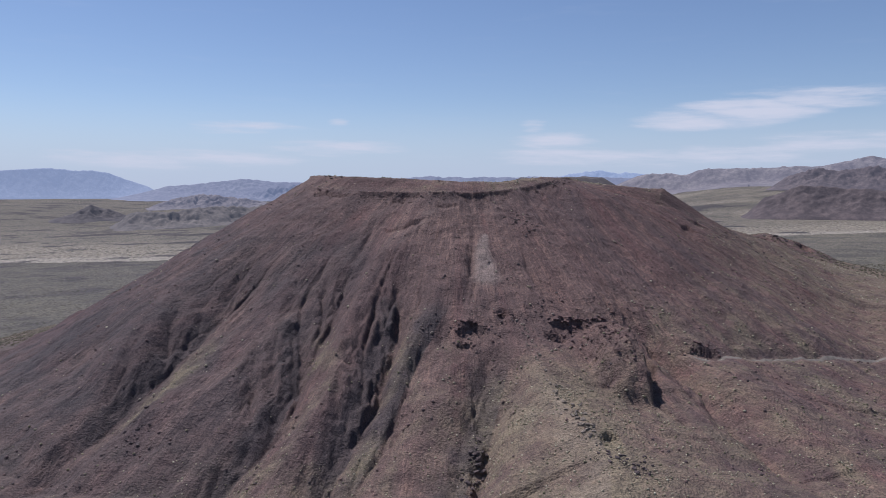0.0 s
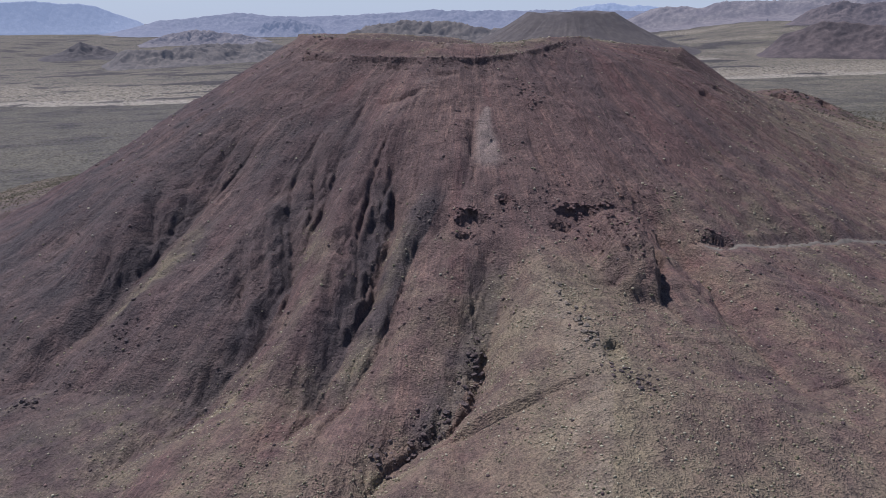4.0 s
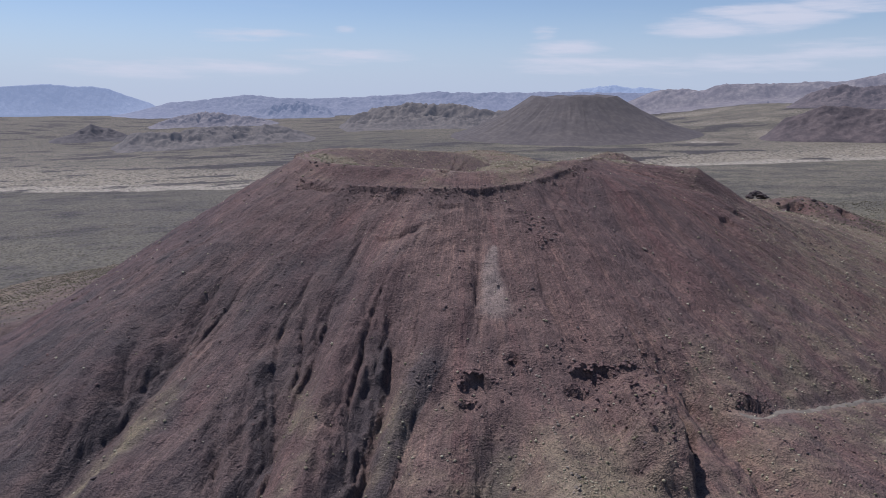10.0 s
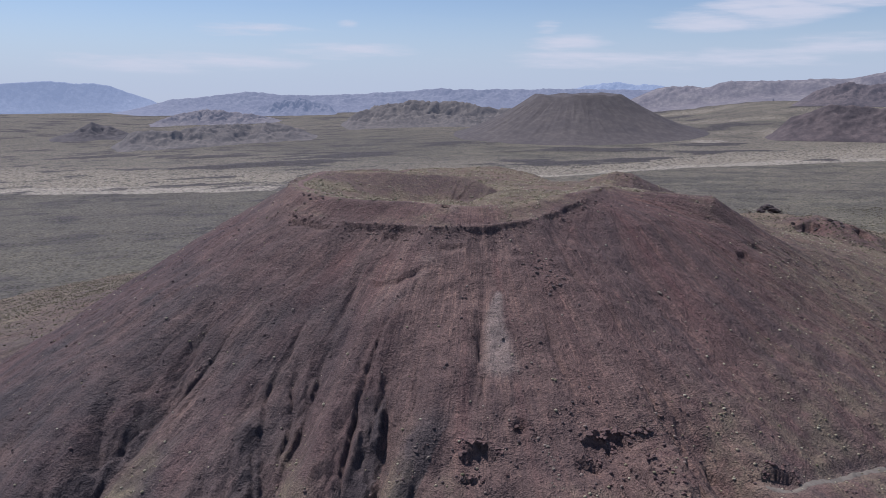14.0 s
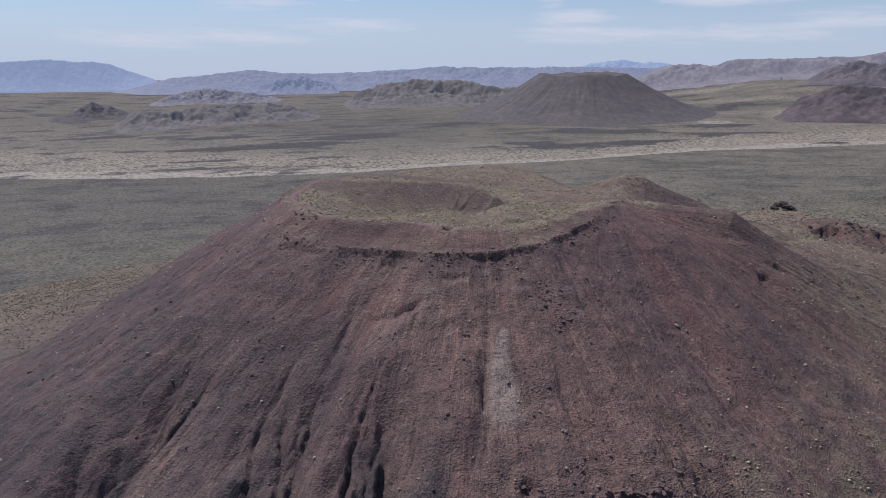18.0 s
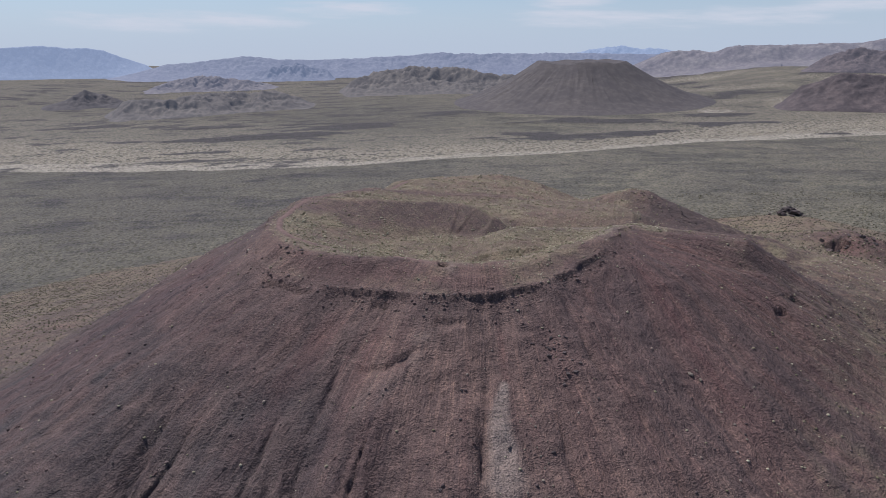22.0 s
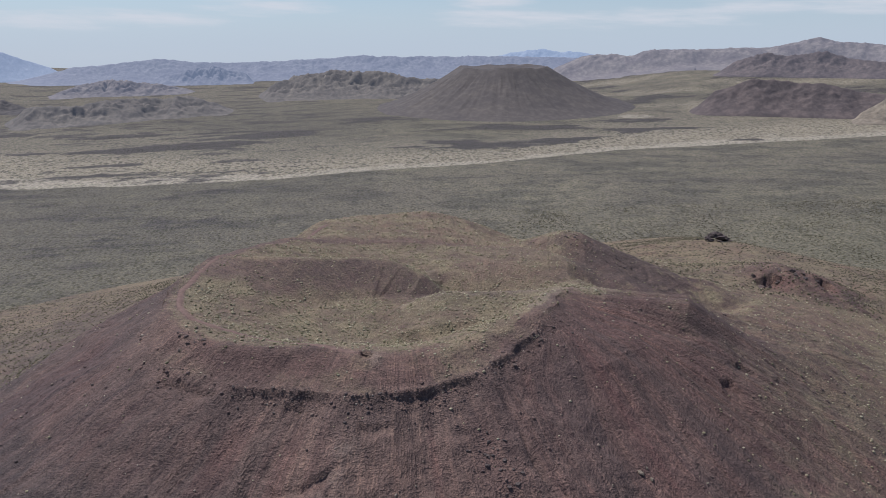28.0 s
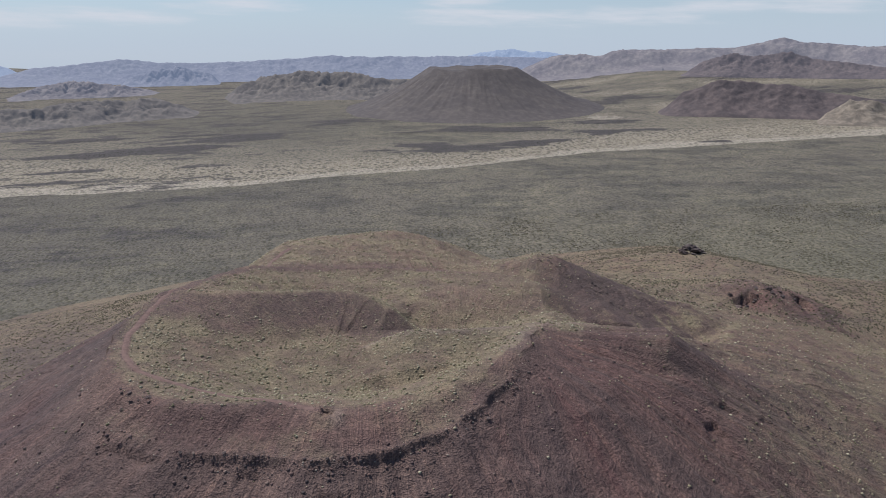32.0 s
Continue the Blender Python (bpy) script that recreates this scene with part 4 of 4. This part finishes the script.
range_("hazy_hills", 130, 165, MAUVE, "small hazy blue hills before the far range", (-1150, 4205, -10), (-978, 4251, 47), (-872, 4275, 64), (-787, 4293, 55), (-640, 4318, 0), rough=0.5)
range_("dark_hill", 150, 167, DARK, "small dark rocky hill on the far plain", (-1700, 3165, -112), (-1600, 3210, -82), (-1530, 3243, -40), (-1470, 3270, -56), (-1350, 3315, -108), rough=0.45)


# ---------------------------------------------------------------- scattered stones and scrub
rng = np.random.default_rng(7)


def facets(kind):
    """Corners and triangles of one stone or bush, about 1 across, standing on z = 0."""
    if kind == "stone":
        bm = bmesh.new()
        bmesh.ops.create_icosphere(bm, subdivisions=1, radius=0.5)
        v = np.array([p.co for p in bm.verts])
        f = np.array([[p.index for p in t.verts] for t in bm.faces])
        bm.free()
        return v * (1, 0.85, 0.75) + (0, 0, 0.2), f
    ring = [(math.cos(a), math.sin(a)) for a in np.arange(5) * 2 * math.pi / 5]
    v = [(0.36 * c, 0.36 * s, 0) for c, s in ring] + [(0.5 * c, 0.5 * s, 0.28) for c, s in ring] + [(0, 0, 0.55)]
    f = []
    for k in range(5):
        m = (k + 1) % 5
        f += [[k, m, 5 + m], [k, 5 + m, 5 + k], [5 + k, 5 + m, 10]]
    return np.array(v, float), np.array(f)


def scatter(name, kind, places, sizes, mat, label, category, uneven_=0.25, parent=None):
    """Many stones or bushes as one mesh."""
    v, f = facets(kind)
    n = len(places)
    turn = rng.uniform(0, 2 * np.pi, n)
    c, s = np.cos(turn)[:, None], np.sin(turn)[:, None]
    w = v[None] * (1 + uneven_ * rng.uniform(-1, 1, (n, len(v), 3)))
    w = np.stack([w[..., 0] * c - w[..., 1] * s, w[..., 0] * s + w[..., 1] * c, w[..., 2]], -1)
    squash = np.stack([np.ones(n), np.ones(n), rng.uniform(0.7, 1.15, n)], 1)
    w = w * (sizes[:, None] * squash)[:, None] + places[:, None]
    tris = (f[None] + (np.arange(n) * len(v))[:, None, None]).reshape(-1, 3)
    mesh = bpy.data.meshes.new(name)
    mesh.vertices.add(n * len(v))
    mesh.vertices.foreach_set("co", w.astype(np.float32).ravel())
    mesh.loops.add(tris.size)
    mesh.loops.foreach_set("vertex_index", tris.astype(np.int32).ravel())
    mesh.polygons.add(len(tris))
    mesh.polygons.foreach_set("loop_start", np.arange(0, tris.size, 3, dtype=np.int32))
    mesh.update(calc_edges=True)
    mesh.materials.append(mat)
    ob = new(name, mesh)
    ob.parent = parent
    return tagged(ob, label, category, kind="stuff")


def island_look(*tones):
    """Each piece of the mesh takes its own tone."""
    def build(k):
        tree = k.attr("none").id_data
        geo, ramp = tree.nodes.new("ShaderNodeNewGeometry"), tree.nodes.new("ShaderNodeValToRGB")
        tree.links.new(geo.outputs["Random Per Island"], ramp.inputs[0])
        while len(ramp.color_ramp.elements) < len(tones):
            ramp.color_ramp.elements.new(0.5)
        for e, (at, tone) in zip(ramp.color_ramp.elements, tones):
            e.position, e.color = at, (*tone, 1)
        grit = k.noise(3.0, 4, 0.7)
        k.colour(k.mix(k.span(grit, 0.35, 0.7), ramp.outputs[0], k.mix(1.0, ramp.outputs[0], (1.4, 1.38, 1.35), "MULTIPLY")))
        k.bump(grit, 0.6, 0.2)
    return build


STONE = material("scoria_stones", island_look((0.0, (0.055, 0.045, 0.046)), (0.45, (0.10, 0.07, 0.068)), (0.8, (0.15, 0.10, 0.088)), (1.0, (0.24, 0.205, 0.17))))
SCRUB = material("scrub", island_look((0.0, (0.105, 0.10, 0.06)), (0.35, (0.195, 0.173, 0.112)), (0.75, (0.265, 0.236, 0.165)), (1.0, (0.37, 0.345, 0.25))))
CREOSOTE = material("plain_scrub", island_look((0.0, (0.055, 0.052, 0.036)), (0.6, (0.085, 0.08, 0.052)), (1.0, (0.15, 0.135, 0.09))))


def surface(x, y):
    """Height of the cone's own mesh."""
    xs, ys = cx[0], cy[:, 0]
    i, j = np.clip(np.searchsorted(xs, x) - 1, 0, len(xs) - 2), np.clip(np.searchsorted(ys, y) - 1, 0, len(ys) - 2)
    u, v = (x - xs[i]) / (xs[i + 1] - xs[i]), (y - ys[j]) / (ys[j + 1] - ys[j])
    return (cz[j, i] * (1 - u) + cz[j, i + 1] * u) * (1 - v) + (cz[j + 1, i] * (1 - u) + cz[j + 1, i + 1] * u) * v


def on_cone(x, y, sink=0.0):
    return np.stack([x, y, surface(x, y) - sink], 1)


def strewn(count, x0, x1, y0, y1, thick):
    """Places in a field where thick(x, y) gives the chance, 0 to 1."""
    x, y = rng.uniform(x0, x1, count), rng.uniform(y0, y1, count)
    ok = rng.uniform(0, 1, count) < thick(x, y)
    return x[ok], y[ok]


def scrub_chance(x, y):
    veg = cone_zones(x, y, 0 * x)[2]
    clump = step(-0.35, 0.45, fbm(x / 7, y / 7, 171, 3))
    return (0.03 + 0.97 * veg) * (0.25 + 0.75 * clump)


x, y = strewn(90000, -170, 230, 70, 236, scrub_chance)
scatter("near_scrub", "stone", on_cone(x, y, 0.05), 0.22 + 0.65 * rng.uniform(0, 1, len(x)) ** 2, SCRUB, "dry olive and straw desert shrubs on the spur", "shrubs", 0.4)
x, y = strewn(75000, -180, 320, 236, 680, scrub_chance)
scatter("cone_scrub", "bush", on_cone(x, y, 0.05), 0.4 + 0.9 * rng.uniform(0, 1, len(x)) ** 2, SCRUB, "dry olive desert shrubs on the crater and slopes", "shrubs")

x, y = strewn(42000, -85, 125, 375, 575, scrub_chance)
scatter("crater_scrub", "bush", on_cone(x, y, 0.05), 0.3 + 0.6 * rng.uniform(0, 1, len(x)) ** 2, SCRUB, "small olive tufts thick on the crater floor", "shrubs")


def stone_chance(x, y):
    r, th = polar(x, y)
    s = r - rim_radius(th)
    edge = np.exp(-((s - 2) / 3.5) ** 2) * step(-75, -50, th) * step(75, 55, th)
    slope = step(-2, 6, s) * step(230, 150, s) * step(120, 100, np.abs(th)) * (0.06 + 0.30 * step(0.1, 0.7, fbm(th / 3, s / 40, 181, 3)))
    band = 0.6 * np.exp(-((s - 86) / 14) ** 2) * step(-14, 0, th) * step(36, 24, th)
    return np.clip(edge + slope + band, 0, 1)


x, y = strewn(75000, -170, 230, 150, 470, stone_chance)
scatter("loose_stones", "stone", on_cone(x, y, 0.1), 0.25 + 1.1 * rng.uniform(0, 1, len(x)) ** 6, STONE, "loose dark scoria stones strewn over the slopes", "stones", 0.3, None)


def ledge_places(count):
    th = rng.uniform(-62, 60, count)
    px, py = CX + rim_radius(th) * np.sin(np.radians(th)), CY - rim_radius(th) * np.cos(np.radians(th))
    r = rim_radius(th) - rim_wander(px, py) + rng.normal(1.0, 1.7, count)
    ok = rng.uniform(-0.6, 0.5, count) < fbm(th / 5, 0 * th, 183, 3)
    th, r = th[ok], r[ok]
    return CX + r * np.sin(np.radians(th)), CY - r * np.cos(np.radians(th))


x, y = ledge_places(2800)
scatter("ledge_rubble", "stone", on_cone(x, y, 0.2), 0.2 + 0.7 * rng.uniform(0, 1, len(x)) ** 3, STONE, "dark broken scoria blocks along the crater's ledge", "stones", 0.3)
x, y = strewn(60000, -700, 900, 480, 1250, lambda x, y: (plain(x, y) > cone_form(x, y)) * (0.35 + 0.65 * step(-0.3, 0.4, fbm(x / 40, y / 40, 191, 3))))
ax, ay = strewn(26000, -470, -110, 380, 900, lambda x, y: (plain(x, y) <= cone_form(x, y)) * step(-95, -115, polar(x, y)[1]) * step(30, 90, polar(x, y)[0] - 100) * (0.35 + 0.65 * step(-0.3, 0.4, fbm(x / 40, y / 40, 191, 3))))
bx, by = strewn(26000, 110, 560, 560, 980, lambda x, y: (plain(x, y) <= cone_form(x, y)) * (0.3 + 0.7 * step(-0.3, 0.4, fbm(x / 40, y / 40, 191, 3))))
ax, ay = np.r_[ax, bx], np.r_[ay, by]
scatter("apron_scrub", "bush", on_cone(ax, ay, 0.05), rng.uniform(0.6, 1.5, len(ax)), CREOSOTE, "dark desert shrubs dotted over the aprons of the cone", "shrubs")
scatter("plain_scrub", "bush", np.stack([x, y, plain(x, y) - 0.1], 1), rng.uniform(0.9, 2.1, len(x)), CREOSOTE, "dark desert shrubs dotted over the plain", "shrubs")


# ---------------------------------------------------------------- rocks that stand out
def rock_mesh(seed, mat, flatness=0.75):
    """A broken lava block of about 1 m, with facets."""
    bm = bmesh.new()
    bmesh.ops.create_icosphere(bm, subdivisions=2, radius=0.5)
    r = random.Random(seed)
    planes = [(Vector((r.gauss(0, 1), r.gauss(0, 1), r.gauss(0, 1))).normalized(), r.uniform(0.20, 0.42)) for _ in range(11)]
    for v in bm.verts:
        for normal, far in planes:
            over_ = v.co.dot(normal) - far
            if over_ > 0:
                v.co -= normal * over_
        v.co += Vector((r.uniform(-1, 1), r.uniform(-1, 1), r.uniform(-1, 1))) * 0.055
        v.co.z = v.co.z * flatness + 0.24
    mesh = bpy.data.meshes.new("rock")
    bm.to_mesh(mesh)
    bm.free()
    mesh.materials.append(mat)
    return mesh


def rock_look(dark, light):
    """Weathered lava: pitted, a little lighter where it is worn."""
    def build(k):
        info = k.attr("none").id_data.nodes.new("ShaderNodeObjectInfo")
        base = k.mix(info.outputs["Random"], dark, light)
        n, pits = k.noise(1.6, 5, 0.65), k.cells(3.0)
        base = k.mix(k.span(n, 0.42, 0.62), base, k.mix(1.0, base, (1.4, 1.36, 1.3), "MULTIPLY"))
        # Pits take a darker colour than the rest of the face.
        base = k.mix(k.span(pits, 0.3, 0.1), base, k.mix(1.0, base, (0.55, 0.55, 0.56), "MULTIPLY"))
        k.colour(base)
        k.bump(k.math("ADD", n, pits), 0.8, 0.3)
    return build


DARK_ROCK = material("dark_lava_rock", rock_look((0.074, 0.061, 0.061), (0.118, 0.090, 0.084)))
RED_ROCK = material("red_lava_rock", rock_look((0.092, 0.062, 0.060), (0.135, 0.086, 0.078)))
PALE_ROCK = material("pale_weathered_rock", rock_look((0.135, 0.115, 0.095), (0.225, 0.19, 0.155)))
ROCKS = {mat: [rock_mesh(200 + 10 * k + j, mat) for j in range(5)] for k, mat in enumerate((DARK_ROCK, RED_ROCK, PALE_ROCK))}
pick = random.Random(5)


def height_at(x, y):
    return float(surface(np.array([float(x)]), np.array([float(y)]))[0])


def rock(name, mat, x, y, size, parent=None, z=None, tall=1.0):
    ob = new(name, pick.choice(ROCKS[mat]))
    z = height_at(x, y) if z is None else z
    ob.matrix_basis = pose(x, y, z - 0.12 * size, pick.uniform(-14, 14), pick.uniform(-14, 14), pick.uniform(0, 360)) @ Matrix.Diagonal(
        (size * pick.uniform(0.8, 1.3), size * pick.uniform(0.8, 1.2), size * tall * pick.uniform(0.75, 1.1), 1))
    ob.parent = parent
    return ob


def outcrop(name, label, mat, count, line, spread, small, big, tall=1.0, base=None):
    """A heap of rocks along a line of places; each rock is a part."""
    p = np.array(line, float)
    thing = tagged(new(name), label, "rocks")
    for k in range(count):
        at = pick.random() * (len(p) - 1)
        j = min(int(at), len(p) - 2)
        x, y = p[j] + (p[j + 1] - p[j]) * (at - j)
        x, y = x + pick.gauss(0, spread), y + pick.gauss(0, spread)
        size = small + (big - small) * pick.random() ** 1.8
        z = None if base is None else base(x, y)
        rock("rock", mat, x, y, size, thing, z, tall)
    return thing


outcrop("rock_outcrop", "pale weathered rock outcrop along the crest of the spur", PALE_ROCK, 95, ((35, 240), (38, 226), (41, 213), (43, 205)), 1.9, 0.4, 2.0)
outcrop("rock_outcrop", "low dark rock outcrop on the lower spur", DARK_ROCK, 45, ((43, 197), (53, 190)), 2.2, 0.4, 1.8)
outcrop("rock_outcrop", "row of pale rocks down the upper spur", PALE_ROCK, 40, ((30, 277), (32, 260), (34, 246)), 0.9, 0.4, 1.3)
outcrop("red_crag", "rough red lava crag half way down the cone", RED_ROCK, 80, ((57, 274), (61, 260), (62, 250)), 3.6, 0.5, 2.0, 1.0)


def cave(label, *mouths):
    """Broken slabs over and beside the mouths of shallow caves."""
    thing = tagged(new("cave_rocks"), label, "rocks")
    for x0, y0, wide, big in mouths:
        for k in range(15):
            a = radians(pick.uniform(-25, 205))
            x, y = x0 + 1.15 * wide * math.cos(a) + pick.gauss(0, 0.5), y0 + 0.8 * wide * math.sin(a) * pick.uniform(0.6, 1.2)
            rock("rock", RED_ROCK, x, y, big * pick.uniform(0.35, 1.0), thing, None, pick.uniform(0.5, 0.9))
        for k in range(4):
            x = x0 + pick.uniform(-0.6, 0.6) * wide
            rock("rock", RED_ROCK, x, y0 + 0.45 * wide + pick.uniform(-0.5, 0.8), big * pick.uniform(0.8, 1.2), thing, height_at(x, y0 + 0.8 * wide) - 0.6, 0.5)
    return thing


cave("dark red lava rocks round shallow caves", (10.5, 275, 4.8, 2.6), (8, 268, 2.6, 1.6), (23, 283, 2.6, 2.0))
cave("broken red lava band above small caves", (45.5, 281, 4, 2.6), (51.5, 283.5, 3.6, 2.8), (42, 273.5, 3.6, 2.0), (60, 285, 3, 2.6))
cave("dark lava slabs over a low cave beside the track", (100, 281.5, 4.4, 2.0))
outcrop("gully_rocks", "dark boulders in the bed of a gully", DARK_ROCK, 130, ((12, 228), (8, 209), (-8, 199), (-18, 184)), 2.4, 0.5, 2.4)
outcrop("gully_rocks", "dark boulders at the foot of the long gully", DARK_ROCK, 110, ((-101, 258), (-110, 242), (-122, 228), (-134, 220)), 3.4, 0.5, 2.0)
outcrop("gully_rocks", "grey stones along the foot of the slope", DARK_ROCK, 36, ((-48, 246), (-59, 231), (-68, 211)), 1.6, 0.5, 1.5)
outcrop("rim_rocks", "dark broken rocks on the crater rim", DARK_ROCK, 20, ((-64, 397), (-52, 389)), 1.3, 0.5, 1.6)
outcrop("slope_rocks", "band of grey broken stones below the ledge", DARK_ROCK, 46, ((30, 356), (38, 344), (44, 330)), 2.6, 0.5, 1.6)
outcrop("slope_rocks", "ridge of buff stones beside the pale scar", PALE_ROCK, 30, ((26, 325), (30, 310), (27, 302)), 1.6, 0.4, 1.2)
outcrop("knob_crags", "dark lava crags on the hill behind the cone", DARK_ROCK, 26, ((236, 586), (250, 589), (266, 592), (288, 592)), 2.6, 1.2, 4.0)
outcrop("hill_rocks", "dark lava rocks on the crest of the rear hill", DARK_ROCK, 80, ((108, 552), (114, 544), (124, 538), (136, 530)), 6.5, 0.5, 1.9)

# the lone lava heap out on the apron
outcrop("lava_mound", "black jagged lava mound standing alone on the apron", DARK_ROCK, 44, ((276, 748), (286, 746), (296, 750)), 3.2, 3.0, 7.5, 1.1,
        base=lambda x, y: height_at(x, y) + max(0.0, 6.5 - 0.8 * math.hypot((x - 286) * 0.7, y - 748)))

for x, y, size in ((81, 352, 2.3), (84, 350.5, 1.8), (83.5, 353.5, 1.2), (91, 337, 1.5), (93, 332, 1.2), (88, 341, 1.0), (102, 352, 1.1), (70, 344, 1.0), (-4, 275, 1.5), (-37, 549, 2.2)):
    tagged(rock("boulder", PALE_ROCK, x, y, size), "pale grey boulder resting on the dark cinder slope", "boulder", "pale boulders")

# blocks of the ledge and single boulders on the slopes are pieces of the cone
bx, by = ledge_places(240)
for x, y in zip(bx, by):
    rock("ledge_block", pick.choice((DARK_ROCK, RED_ROCK)), x, y, 0.5 + 1.0 * pick.random() ** 2, cone)
bx, by = strewn(2600, -150, 140, 200, 350, stone_chance)
for x, y in list(zip(bx, by))[:190]:
    rock("boulder", pick.choice((DARK_ROCK, DARK_ROCK, RED_ROCK)), x, y, 0.45 + 1.0 * pick.random() ** 2, cone)


# ---------------------------------------------------------------- tracks
def track_look(tone):
    def build(k):
        n = k.noise(0.5, 5, 0.65)
        k.colour(k.mix(k.span(n, 0.35, 0.65), tone, tuple(1.35 * v for v in tone)))
        k.bump(n, 0.6, 0.2)
    return build


def track(name, label, mat, wide, height, *points, lift=0.12):
    """A worn strip with two ruts, laid on the ground along points in plan."""
    p = np.array(points, float)
    run = np.r_[0, np.cumsum(np.linalg.norm(np.diff(p, axis=0), axis=1))]
    n = int(run[-1] / (1.0 if wide < 4 else 6.0)) + 2
    s = np.linspace(0, run[-1], n)
    px, py = np.interp(s, run, p[:, 0]), np.interp(s, run, p[:, 1])
    soft = np.ones(9) / 9
    px, py = (np.convolve(np.pad(v, 4, mode="edge"), soft, "valid") for v in (px, py))
    ax, ay = np.gradient(px), np.gradient(py)
    size = np.hypot(ax, ay) + 1e-9
    q = np.array((-0.5, -0.3, 0.0, 0.3, 0.5))[:, None] * wide * (1 + 0.25 * fbm(s / 6, 0 * s, 201, 2))
    x, y = px - ay / size * q, py + ax / size * q
    z = height(x, y) + lift - np.array((0.25, 0.02, 0, 0.02, 0.25))[:, None]
    return tagged(sheet(name, x, y, z, mat), label, "track", kind="structure")


EARTH = material("red_earth", track_look((0.125, 0.082, 0.072)))
GREY_EARTH = material("grey_earth", track_look((0.15, 0.132, 0.11)))
BUFF_EARTH = material("buff_earth", track_look((0.17, 0.145, 0.12)))
track("dirt_track_1", "narrow red dirt track round the crater rim", EARTH, 2.4, surface, *TRACK)
track("dirt_track_2", "buff dirt track cut across the slope", GREY_EARTH, 2.0, surface, *ROAD)
track("dirt_track_3", "straight pale track beyond the wash", BUFF_EARTH, 2.6, plain, (693, 2234), (740, 2337), (800, 2480), (900, 2720), lift=1.2)
